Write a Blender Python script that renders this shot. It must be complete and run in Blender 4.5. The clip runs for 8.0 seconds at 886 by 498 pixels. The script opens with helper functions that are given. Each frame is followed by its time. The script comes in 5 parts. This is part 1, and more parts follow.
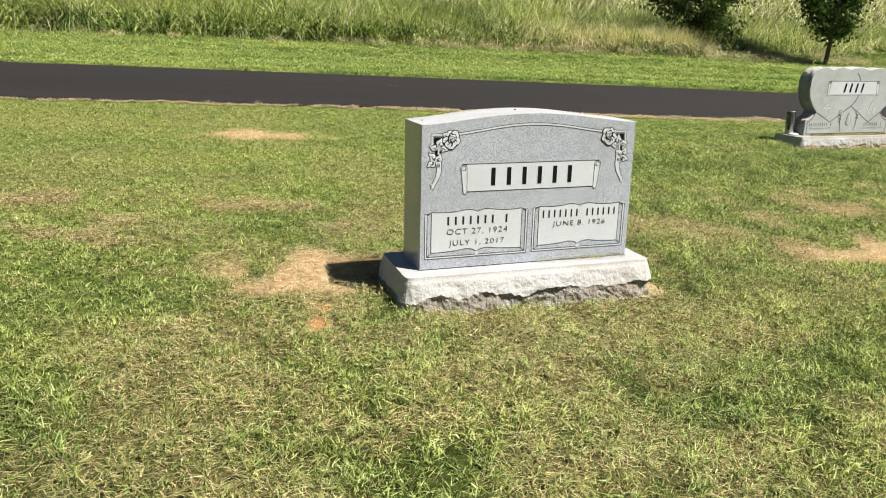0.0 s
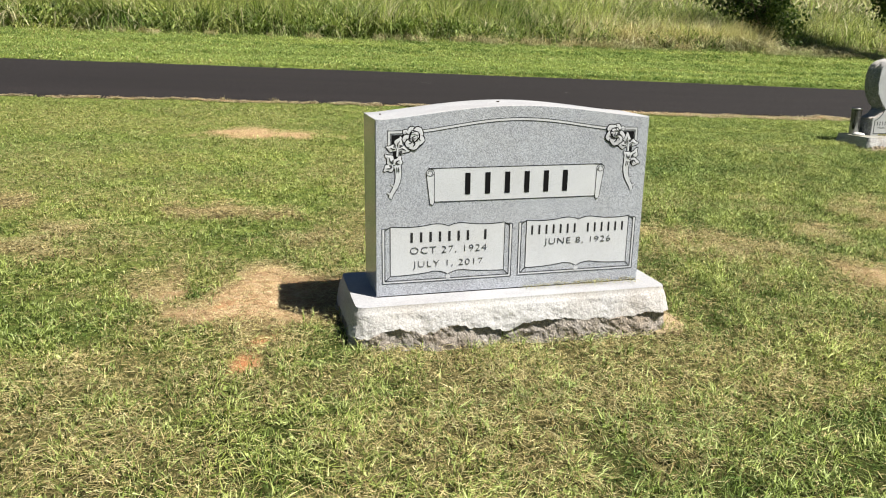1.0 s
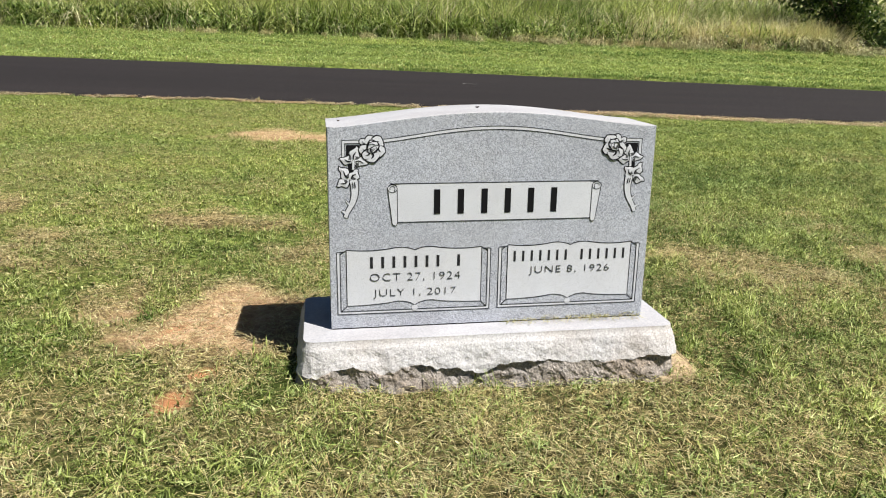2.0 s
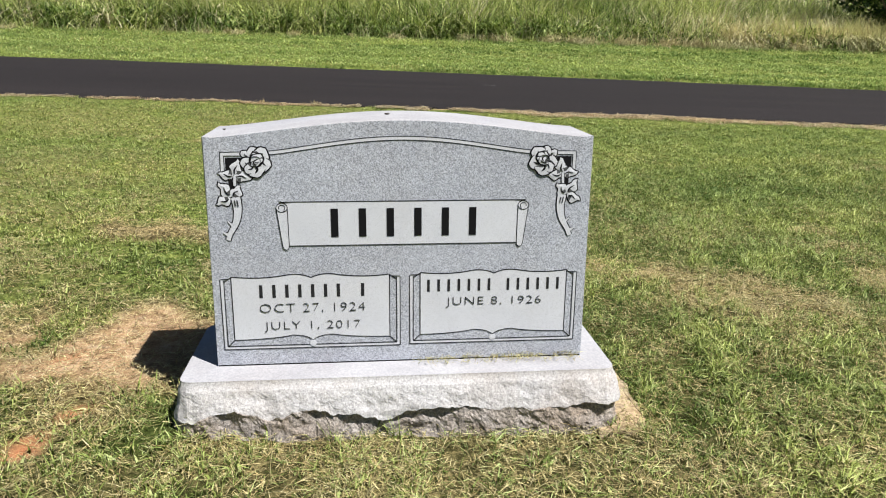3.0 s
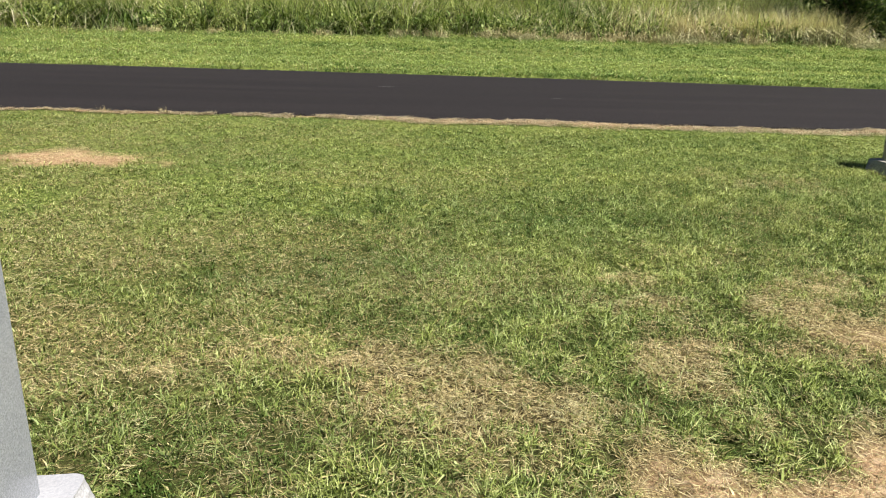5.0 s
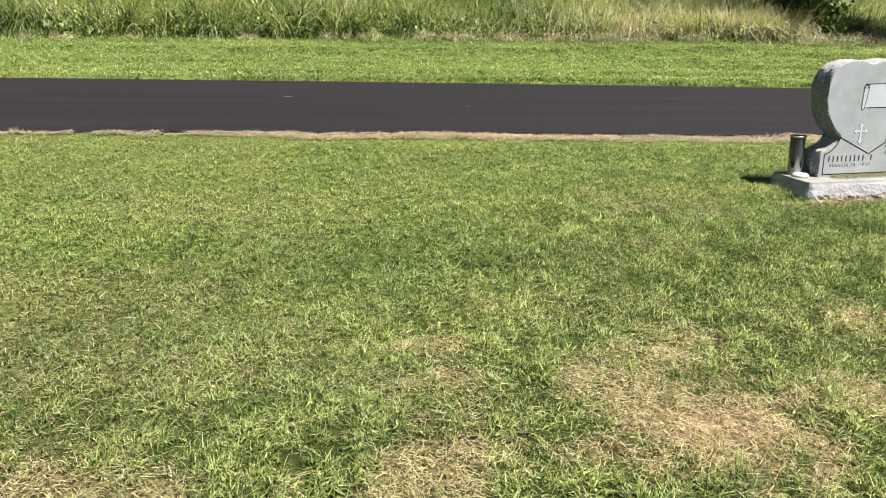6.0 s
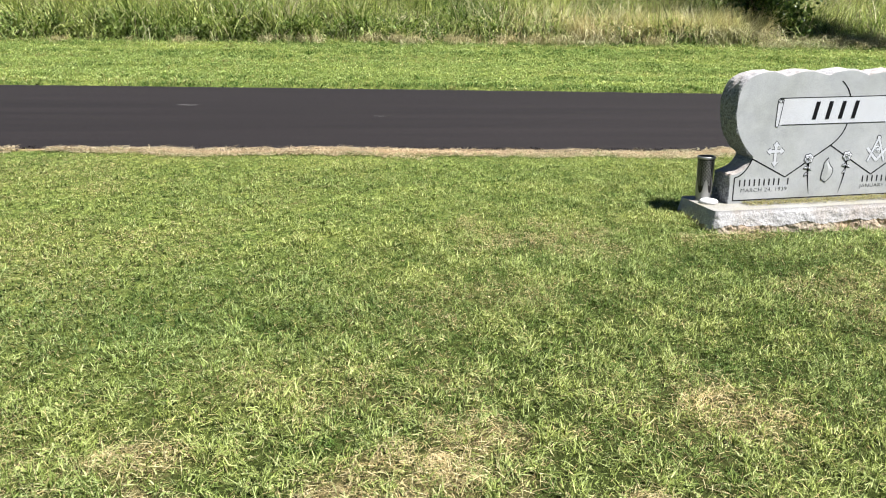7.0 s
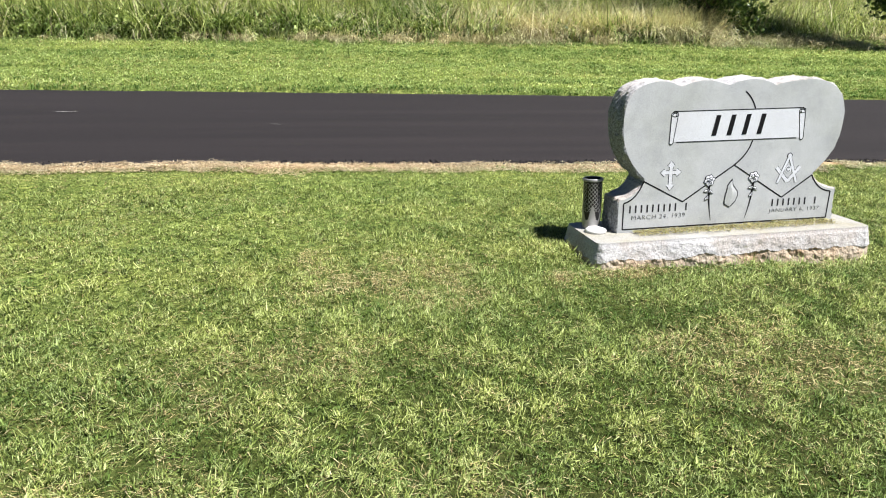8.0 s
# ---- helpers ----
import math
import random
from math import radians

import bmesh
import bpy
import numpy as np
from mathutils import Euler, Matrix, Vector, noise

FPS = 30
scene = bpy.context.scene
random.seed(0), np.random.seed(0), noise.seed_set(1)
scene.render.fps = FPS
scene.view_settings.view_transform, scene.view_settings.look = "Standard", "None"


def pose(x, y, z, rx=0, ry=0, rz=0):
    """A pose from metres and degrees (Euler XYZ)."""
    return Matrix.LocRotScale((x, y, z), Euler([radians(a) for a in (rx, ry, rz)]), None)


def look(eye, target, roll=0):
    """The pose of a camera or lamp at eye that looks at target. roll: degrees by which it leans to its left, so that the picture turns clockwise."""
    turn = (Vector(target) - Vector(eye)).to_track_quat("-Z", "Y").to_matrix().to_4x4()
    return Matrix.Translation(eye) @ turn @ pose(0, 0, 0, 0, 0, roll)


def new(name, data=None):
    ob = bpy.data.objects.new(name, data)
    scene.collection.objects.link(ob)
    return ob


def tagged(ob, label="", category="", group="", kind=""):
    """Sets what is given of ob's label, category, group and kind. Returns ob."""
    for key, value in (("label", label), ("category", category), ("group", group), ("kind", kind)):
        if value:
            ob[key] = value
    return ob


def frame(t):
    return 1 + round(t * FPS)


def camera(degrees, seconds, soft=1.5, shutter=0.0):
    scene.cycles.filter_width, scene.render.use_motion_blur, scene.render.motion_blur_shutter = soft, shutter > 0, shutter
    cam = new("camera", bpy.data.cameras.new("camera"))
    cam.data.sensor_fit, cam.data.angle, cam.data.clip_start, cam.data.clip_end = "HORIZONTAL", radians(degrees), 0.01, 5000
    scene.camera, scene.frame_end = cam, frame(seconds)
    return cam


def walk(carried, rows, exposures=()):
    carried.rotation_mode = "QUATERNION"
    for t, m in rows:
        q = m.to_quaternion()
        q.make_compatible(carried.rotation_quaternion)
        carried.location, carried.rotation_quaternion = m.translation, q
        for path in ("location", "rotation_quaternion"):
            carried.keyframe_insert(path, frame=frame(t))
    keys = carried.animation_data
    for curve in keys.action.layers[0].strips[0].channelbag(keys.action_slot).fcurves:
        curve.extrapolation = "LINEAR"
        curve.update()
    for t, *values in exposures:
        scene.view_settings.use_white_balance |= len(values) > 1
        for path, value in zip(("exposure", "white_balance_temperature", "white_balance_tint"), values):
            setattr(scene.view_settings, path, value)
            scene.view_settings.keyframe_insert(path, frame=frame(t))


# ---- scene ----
cam = camera(61.1, 8.0, 1.1)
PATH = [
    (0, (0.143, 0.056, 1.008), (0.609, 1.424, 0.608), 1.2),
    (0.5, (0.361, 0.279, 0.967), (0.774, 1.664, 0.563), 1.0),
    (1, (0.593, 0.479, 0.941), (0.956, 1.878, 0.539), 0.8),
    (1.5, (0.769, 0.599, 0.945), (1.073, 2.012, 0.543), 0.8),
    (1.7, (0.841, 0.658, 0.941), (1.118, 2.076, 0.538), 0.8),
    (2.8, (1.244, 0.930, 0.918), (1.400, 2.367, 0.518), 0.7),
    (3, (1.335, 0.977, 0.926), (1.484, 2.415, 0.524), 0.6),
    (3.5, (1.553, 1.084, 0.938), (1.689, 2.524, 0.539), 0.5),
    (3.8, (1.724, 1.194, 0.928), (1.868, 2.634, 0.530), 0.3),
    (4, (1.841, 1.265, 0.935), (1.987, 2.702, 0.533), 0.3),
    (4.5, (2.151, 1.436, 0.938), (2.300, 2.873, 0.535), -0.1),
    (4.6, (2.216, 1.481, 0.939), (2.366, 2.917, 0.533), 0.0),
    (5.8, (3.081, 2.055, 1.021), (3.287, 3.482, 0.605), -0.5),
    (6, (3.252, 2.150, 1.011), (3.464, 3.576, 0.597), -0.7),
    (6.5, (3.625, 2.365, 1.027), (3.846, 3.789, 0.614), -0.6),
    (7, (4.025, 2.648, 1.035), (4.262, 4.070, 0.621), -0.6),
    (7.5, (4.385, 2.899, 1.042), (4.651, 4.315, 0.625), -0.6),
    (8, (4.731, 3.140, 1.050), (5.013, 4.552, 0.631), -0.5),
]
walk(cam, [(t, look(eye, target, roll)) for t, eye, target, roll in PATH], [(0, 1.07, 6850, 5), (1.5, 0.96, 6700, 8), (3.0, 0.86, 6450, 10), (3.9, 0.79, 6600, 9), (4.5, 0.81, 6650, 9), (6, 1.16, 6400, 10), (8, 1.31, 6300, 11)])

# ---- light ----
SUN_TO = Vector((0.398, -0.360, 0.89)).normalized()
world = bpy.data.worlds.new("world")
scene.world = world
world.use_nodes = True
wn = world.node_tree.nodes
sky = wn.new("ShaderNodeTexSky")
sky.sky_type = "NISHITA"
sky.sun_disc = False
sky.dust_density, sky.ozone_density = 0.3, 4.0
sky.sun_elevation = math.asin(SUN_TO.z)
sky.sun_rotation = math.atan2(SUN_TO.x, SUN_TO.y)
world.node_tree.links.new(sky.outputs[0], wn["Background"].inputs[0])
wn["Background"].inputs[1].default_value = 0.023
sun_data = bpy.data.lights.new("sun", "SUN")
sun_data.energy, sun_data.angle, sun_data.color = 5.3, radians(0.5), (1.0, 0.965, 0.915)
sun = new("sun", sun_data)
sun.matrix_world = look(SUN_TO * 40, (0, 0, 0))


# ---- materials ----
def material(name):
    m = bpy.data.materials.new(name)
    m.use_nodes = True
    nt = m.node_tree
    return m, nt, nt.nodes["Principled BSDF"]


def node(nt, kind, **values):
    n = nt.nodes.new(kind)
    for key, value in values.items():
        n.inputs[key].default_value = value
    return n


def place(nt):
    """Object-free coordinates in metres."""
    return nt.nodes.new("ShaderNodeNewGeometry").outputs["Position"]


def noise_tex(nt, scale, detail=3.0, rough=0.55, vec=None):
    n = node(nt, "ShaderNodeTexNoise", Scale=scale, Detail=detail, Roughness=rough)
    nt.links.new(vec or place(nt), n.inputs["Vector"])
    return n.outputs["Fac"]


def ramp(nt, fac, stops):
    r = nt.nodes.new("ShaderNodeValToRGB")
    r.color_ramp.elements[0].position, r.color_ramp.elements[0].color = stops[0][0], (*stops[0][1], 1)
    r.color_ramp.elements[1].position, r.color_ramp.elements[1].color = stops[-1][0], (*stops[-1][1], 1)
    for p, c in stops[1:-1]:
        r.color_ramp.elements.new(p).color = (*c, 1)
    nt.links.new(fac, r.inputs[0])
    return r.outputs[0]


def mix(nt, a, b, fac, mode="MIX"):
    n = nt.nodes.new("ShaderNodeMix")
    n.data_type, n.blend_type = "RGBA", mode
    for value, socket in ((fac, n.inputs[0]), (a, n.inputs[6]), (b, n.inputs[7])):
        if isinstance(value, bpy.types.NodeSocket):
            nt.links.new(value, socket)
        elif socket == n.inputs[0]:
            socket.default_value = value
        else:
            socket.default_value = (*value, 1)
    return n.outputs[2]


def bump(nt, bsdf, height, strength, distance):
    b = node(nt, "ShaderNodeBump", Strength=strength, Distance=distance)
    nt.links.new(height, b.inputs["Height"])
    nt.links.new(b.outputs[0], bsdf.inputs["Normal"])


def granite(name, dark, light, rough, relief, grain=420.0, blotch=0.35, stain=None, fleck=0.5):
    m, nt, b = material(name)
    fine = noise_tex(nt, grain, 2.0, 0.7)
    speck = ramp(nt, fine, [(0.34, dark), (0.5, tuple((p + q) / 2 for p, q in zip(dark, light))), (0.64, light)])
    vor = node(nt, "ShaderNodeTexVoronoi", Scale=grain * 0.55)
    nt.links.new(place(nt), vor.inputs["Vector"])
    flecks = ramp(nt, vor.outputs["Distance"], [(0.14, (0.22, 0.22, 0.23)), (0.34, (1, 1, 1))])
    col = mix(nt, speck, flecks, fleck, "MULTIPLY")
    wide = ramp(nt, noise_tex(nt, 7.0, 5.0, 0.65), [(0.3, (0.8, 0.8, 0.81)), (0.7, (1.06, 1.05, 1.03))])
    col = mix(nt, col, wide, blotch, "MULTIPLY")
    if stain:
        mask = ramp(nt, noise_tex(nt, 3.6, 6.0, 0.7), [(0.45, (0, 0, 0)), (0.66, (1, 1, 1))])
        col = mix(nt, col, mix(nt, col, stain, 0.75, "MULTIPLY"), mask)
    nt.links.new(col, b.inputs["Base Color"])
    b.inputs["Roughness"].default_value = rough
    bump(nt, b, noise_tex(nt, grain * 0.8, 4.0, 0.7), 0.5, relief)
    return m


STEELED = granite("grey granite steeled", (0.160, 0.170, 0.196), (0.590, 0.620, 0.705), 0.42, 0.0006, 430.0, 0.7, (0.92, 0.90, 0.88), 0.72)
POLISHED = granite("grey granite polished side", (0.23, 0.24, 0.26), (0.42, 0.435, 0.465), 0.2, 0.0003, 430.0, 0.35, None, 0.25)
# rim sides of the heart stone: shade put into the colour, chips white
SHADED_RIM = granite("broken granite darkened as shade, with white chips", (0.105, 0.107, 0.113), (0.36, 0.37, 0.39), 0.85, 0.008, 110.0, 0.9)
SAWN = granite("grey granite sawn top", (0.292, 0.294, 0.316), (0.380, 0.382, 0.408), 0.8, 0.0012, 200.0, 0.8, (0.86, 0.84, 0.83), 0.07)
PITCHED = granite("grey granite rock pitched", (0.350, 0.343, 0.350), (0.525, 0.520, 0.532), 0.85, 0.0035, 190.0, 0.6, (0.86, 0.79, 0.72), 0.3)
BELOW_LEDGE = granite("darker brown-grey granite below the ledge", (0.185, 0.168, 0.158), (0.43, 0.395, 0.37), 0.9, 0.009, 170.0, 0.9, (0.80, 0.66, 0.50))
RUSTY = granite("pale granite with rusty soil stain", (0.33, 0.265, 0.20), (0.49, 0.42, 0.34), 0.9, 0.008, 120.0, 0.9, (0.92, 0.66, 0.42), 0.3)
DUSTY = granite("pale sawn granite dusted with clippings", (0.235, 0.23, 0.215), (0.325, 0.318, 0.295), 0.85, 0.0012, 150.0, 1.0, (0.85, 0.80, 0.60), 0.2)
FROSTED = granite("frosted granite panel", (0.455, 0.470, 0.510), (0.595, 0.612, 0.660), 0.85, 0.0004, 600.0, 0.4, (0.92, 0.90, 0.88))
PALE = granite("pale granite face", (0.345, 0.356, 0.370), (0.450, 0.464, 0.485), 0.6, 0.0006, 380.0, 0.9, (0.80, 0.81, 0.76), 0.2)
PALE_ROCK = granite("pale granite rock pitched", (0.310, 0.304, 0.310), (0.455, 0.448, 0.455), 0.85, 0.007, 130.0, 0.8, (0.84, 0.72, 0.60), 0.3)


def paint(name, colour, rough, metal=0.0, spread=0.15, scale=60.0):
    m, nt, b = material(name)
    col = mix(nt, colour, tuple(min(1, c * (1 - 2 * spread)) for c in colour), noise_tex(nt, scale, 4.0, 0.6))
    nt.links.new(col, b.inputs["Base Color"])
    b.inputs["Roughness"].default_value, b.inputs["Metallic"].default_value = rough, metal
    return m


SHADE = paint("grey shadowed carving", (0.085, 0.088, 0.094), 0.85, 0.0, 0.4, 150.0)
INK = paint("black lithochrome in carved lines", (0.008, 0.008, 0.009), 0.9)
GREY_INK = paint("worn grey lithochrome lettering", (0.035, 0.035, 0.038), 0.9, 0.0, 0.4, 90.0)
for dull in (INK, GREY_INK):
    dull.node_tree.nodes["Principled BSDF"].inputs["Specular IOR Level"].default_value = 0.1
VASE_DARK = paint("dark bronze vase", (0.03, 0.028, 0.03), 0.4, 0.6)
VASE_LIGHT = paint("pale aluminium vase", (0.40, 0.39, 0.39), 0.45, 0.6)
WHITE_STONE = paint("white plaster cap", (0.72, 0.71, 0.69), 0.7)
CONCRETE = granite("tan concrete footing", (0.27, 0.205, 0.135), (0.50, 0.41, 0.29), 0.9, 0.006, 70.0, 0.9, (0.80, 0.68, 0.52), 0.4)
SCUFF = paint("pale scuff on asphalt", (0.34, 0.32, 0.31), 0.8)


def foliage(name, greens, straw, thin=0.35, rough=0.5, wide=0.9, across=(0.55, 1.6)):
    """Leaf or blade: hue by piece, drift by place, straw where the piece is dry."""
    m, nt, b = material(name)
    geo = nt.nodes.new("ShaderNodeNewGeometry")
    col = ramp(nt, geo.outputs["Random Per Island"], greens)
    stretch = nt.nodes.new("ShaderNodeMapping")
    stretch.inputs["Scale"].default_value = (*across, 1)
    nt.links.new(place(nt), stretch.inputs["Vector"])
    drift = ramp(nt, noise_tex(nt, wide, 5.0, 0.65, stretch.outputs[0]), [(0.34, (0.66, 0.76, 0.6)), (0.66, (1.2, 1.1, 0.9))])
    col = mix(nt, col, drift, 0.8, "MULTIPLY")
    # deep darkens lush pieces and carries shade put into the turf's hollows
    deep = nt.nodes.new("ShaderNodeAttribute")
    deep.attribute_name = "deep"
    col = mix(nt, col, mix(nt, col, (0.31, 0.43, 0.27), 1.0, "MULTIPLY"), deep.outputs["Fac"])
    pale = nt.nodes.new("ShaderNodeMath")
    pale.operation, pale.use_clamp = "MULTIPLY", True
    pale.inputs[1].default_value = -1.0
    nt.links.new(deep.outputs["Fac"], pale.inputs[0])
    col = mix(nt, col, mix(nt, col, (1.22, 1.19, 1.14), 1.0, "MULTIPLY"), pale.outputs[0])
    if straw:
        dry = nt.nodes.new("ShaderNodeAttribute")
        dry.attribute_name = "dry"
        tan = ramp(nt, geo.outputs["Random Per Island"], straw)
        col = mix(nt, col, tan, dry.outputs["Fac"])
    nt.links.new(col, b.inputs["Base Color"])
    b.inputs["Roughness"].default_value = rough
    b.inputs["Specular IOR Level"].default_value = 0.22
    out = nt.nodes["Material Output"]
    trans = nt.nodes.new("ShaderNodeBsdfTranslucent")
    nt.links.new(mix(nt, col, (1.06, 1.15, 0.75), 1.0, "MULTIPLY"), trans.inputs[0])
    blend = nt.nodes.new("ShaderNodeMixShader")
    blend.inputs[0].default_value = thin
    nt.links.new(b.outputs[0], blend.inputs[1])
    nt.links.new(trans.outputs[0], blend.inputs[2])
    nt.links.new(blend.outputs[0], out.inputs[0])
    return m


STRAWS = [(0.0, (0.30, 0.215, 0.10)), (0.5, (0.54, 0.43, 0.205)), (1.0, (0.78, 0.66, 0.38))]
LAWN = foliage("mown lawn blades", [(0.0, (0.090, 0.118, 0.028)), (0.35, (0.210, 0.262, 0.074)), (0.7, (0.315, 0.378, 0.136)), (1.0, (0.49, 0.545, 0.29))], STRAWS, 0.15)
VERGE = foliage("bright verge grass blades", [(0.0, (0.245, 0.315, 0.100)), (0.5, (0.395, 0.485, 0.190)), (1.0, (0.56, 0.635, 0.33))], STRAWS, 0.25, 0.5, 1.0, (0.22, 2.6))
MEADOW = foliage("tall meadow grass", [(0.0, (0.046, 0.066, 0.024)), (0.35, (0.205, 0.250, 0.082)), (0.7, (0.46, 0.515, 0.200)), (1.0, (0.79, 0.80, 0.44))], [(0.0, (0.23, 0.18, 0.115)), (0.5, (0.50, 0.43, 0.29)), (1.0, (0.80, 0.73, 0.56))], 0.3, 0.55, 1.5)
LEAF = foliage("dark green tree leaves", [(0.0, (0.02, 0.042, 0.012)), (0.5, (0.055, 0.095, 0.027)), (0.85, (0.125, 0.175, 0.055)), (1.0, (0.25, 0.30, 0.13))], None, 0.25, 0.32)
STRAW = foliage("dry straw clippings", [(0.0, (0.36, 0.27, 0.145)), (0.5, (0.61, 0.50, 0.30)), (1.0, (0.82, 0.72, 0.51))], None, 0.15, 0.8)


def bark():
    m, nt, b = material("grey brown bark")
    col = ramp(nt, noise_tex(nt, 30.0, 5.0, 0.7), [(0.3, (0.04, 0.03, 0.022)), (0.7, (0.14, 0.11, 0.085))])
    nt.links.new(col, b.inputs["Base Color"])
    b.inputs["Roughness"].default_value = 0.9
    bump(nt, b, noise_tex(nt, 60.0, 4.0), 0.8, 0.01)
    return m


def soil():
    m, nt, b = material("thatch and red clay soil")
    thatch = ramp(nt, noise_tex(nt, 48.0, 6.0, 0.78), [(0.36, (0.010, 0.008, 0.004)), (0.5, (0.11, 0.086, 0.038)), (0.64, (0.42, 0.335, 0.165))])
    # near-black green: shade between the blades put into the soil's colour
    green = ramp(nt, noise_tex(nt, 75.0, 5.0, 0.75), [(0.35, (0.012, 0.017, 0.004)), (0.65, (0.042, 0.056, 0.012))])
    worn = nt.nodes.new("ShaderNodeAttribute")
    worn.attribute_name = "worn"
    turf = nt.nodes.new("ShaderNodeAttribute")
    turf.attribute_name = "turf"
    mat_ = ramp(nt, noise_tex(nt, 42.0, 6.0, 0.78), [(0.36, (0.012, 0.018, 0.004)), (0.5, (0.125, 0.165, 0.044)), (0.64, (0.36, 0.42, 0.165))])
    # clump mottle puts the tufts' light and dark into the mat's colour
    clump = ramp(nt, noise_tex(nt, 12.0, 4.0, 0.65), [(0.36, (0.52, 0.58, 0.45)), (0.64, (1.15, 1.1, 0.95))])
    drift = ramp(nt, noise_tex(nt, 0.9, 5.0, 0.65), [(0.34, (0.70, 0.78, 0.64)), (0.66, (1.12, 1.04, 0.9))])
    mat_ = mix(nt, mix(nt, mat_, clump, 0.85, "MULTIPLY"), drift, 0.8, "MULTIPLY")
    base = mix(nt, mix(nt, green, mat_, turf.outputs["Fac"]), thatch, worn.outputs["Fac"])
    clay = ramp(nt, noise_tex(nt, 20.0, 8.0, 0.85), [(0.34, (0.17, 0.105, 0.055)), (0.5, (0.42, 0.275, 0.155)), (0.66, (0.58, 0.445, 0.30))])
    bare = nt.nodes.new("ShaderNodeAttribute")
    bare.attribute_name = "bare"
    col = mix(nt, base, clay, bare.outputs["Fac"])
    red = nt.nodes.new("ShaderNodeAttribute")
    red.attribute_name = "red"
    col = mix(nt, col, (0.44, 0.185, 0.085), red.outputs["Fac"])
    nt.links.new(col, b.inputs["Base Color"])
    b.inputs["Roughness"].default_value = 0.95
    b.inputs["Specular IOR Level"].default_value = 0.08
    bump(nt, b, noise_tex(nt, 120.0, 5.0, 0.7), 0.9, 0.012)
    return m


def asphalt():
    m, nt, b = material("dark smooth asphalt")
    grit = ramp(nt, noise_tex(nt, 260.0, 3.0, 0.7), [(0.32, (0.005, 0.0043, 0.0044)), (0.55, (0.0132, 0.0105, 0.0107)), (0.75, (0.038, 0.032, 0.0325))])
    pos = nt.nodes.new("ShaderNodeMapping")
    pos.inputs["Scale"].default_value = (0.14, 3.6, 1)
    nt.links.new(place(nt), pos.inputs["Vector"])
    lanes = ramp(nt, noise_tex(nt, 1.0, 4.0, 0.6, pos.outputs[0]), [(0.32, (0.68, 0.66, 0.67)), (0.68, (1.22, 1.18, 1.17))])
    nt.links.new(mix(nt, grit, lanes, 0.9, "MULTIPLY"), b.inputs["Base Color"])
    b.inputs["Roughness"].default_value = 0.85
    b.inputs["Specular IOR Level"].default_value = 0.25
    bump(nt, b, noise_tex(nt, 220.0, 3.0), 0.5, 0.004)
    return m


FIELD_STRAW = foliage("bleached standing straw", [(0.0, (0.34, 0.28, 0.19)), (0.5, (0.58, 0.51, 0.37)), (1.0, (0.80, 0.75, 0.59))], None, 0.3, 0.7)
FRINGE = foliage("tan dead grass", [(0.0, (0.34, 0.29, 0.18)), (0.5, (0.56, 0.49, 0.33)), (1.0, (0.78, 0.71, 0.51))], None, 0.15, 0.8)
LANE_STRAW = foliage("pale straw by the lane", [(0.0, (0.44, 0.33, 0.23)), (0.5, (0.70, 0.56, 0.42)), (1.0, (0.88, 0.78, 0.64))], None, 0.15, 0.8)
BARK, SOIL, ASPHALT = bark(), soil(), asphalt()


# ---- building helpers ----
def part(name, bm, mats, parent=None, label="", smooth=False):
    me = bpy.data.meshes.new(name)
    bmesh.ops.recalc_face_normals(bm, faces=bm.faces)
    bm.to_mesh(me)
    bm.free()
    for m in mats if isinstance(mats, (list, tuple)) else [mats]:
        me.materials.append(m)
    if smooth:
        me.polygons.foreach_set("use_smooth", [True] * len(me.polygons))
    ob = new(name, me)
    if parent:
        ob.parent = parent
    if label:
        tagged(ob, label)
    return ob


def thing(name, m, label, category, group=""):
    ob = new(name)
    ob.matrix_world = m
    return tagged(ob, label, category, group)


def value_noise(x, y, scale, seed=0):
    """Smooth noise 0..1 on arrays."""
    x, y = np.asarray(x, float) * scale + 1000, np.asarray(y, float) * scale + 1000
    i, j = np.floor(x).astype(np.int64), np.floor(y).astype(np.int64)
    fx, fy = x - i, y - j
    fx, fy = fx * fx * (3 - 2 * fx), fy * fy * (3 - 2 * fy)

    def cell(a, b):
        n = (a * 374761393 + b * 668265263 + seed * 974711) & 0xFFFFFFFF
        n = ((n ^ (n >> 13)) * 1274126177) & 0xFFFFFFFF
        return ((n ^ (n >> 16)) & 0xFFFF) / 65535.0

    top = cell(i, j) * (1 - fx) + cell(i + 1, j) * fx
    low = cell(i, j + 1) * (1 - fx) + cell(i + 1, j + 1) * fx
    return top * (1 - fy) + low * fy


def fractal(x, y, scale, seed=0, octaves=4):
    total, weight, out = 0.0, 1.0, 0.0
    for k in range(octaves):
        out = out + weight * value_noise(x, y, scale * 2 ** k, seed + 17 * k)
        total, weight = total + weight, weight * 0.55
    return out / total


# ---- lie of the land ----
def near_edge(x):
    return 8.366 - 0.0258 * (x - 3.0)


def far_edge(x):
    return 11.70 - 0.0356 * (x - 3.0)


VERGE_Y = 16.24


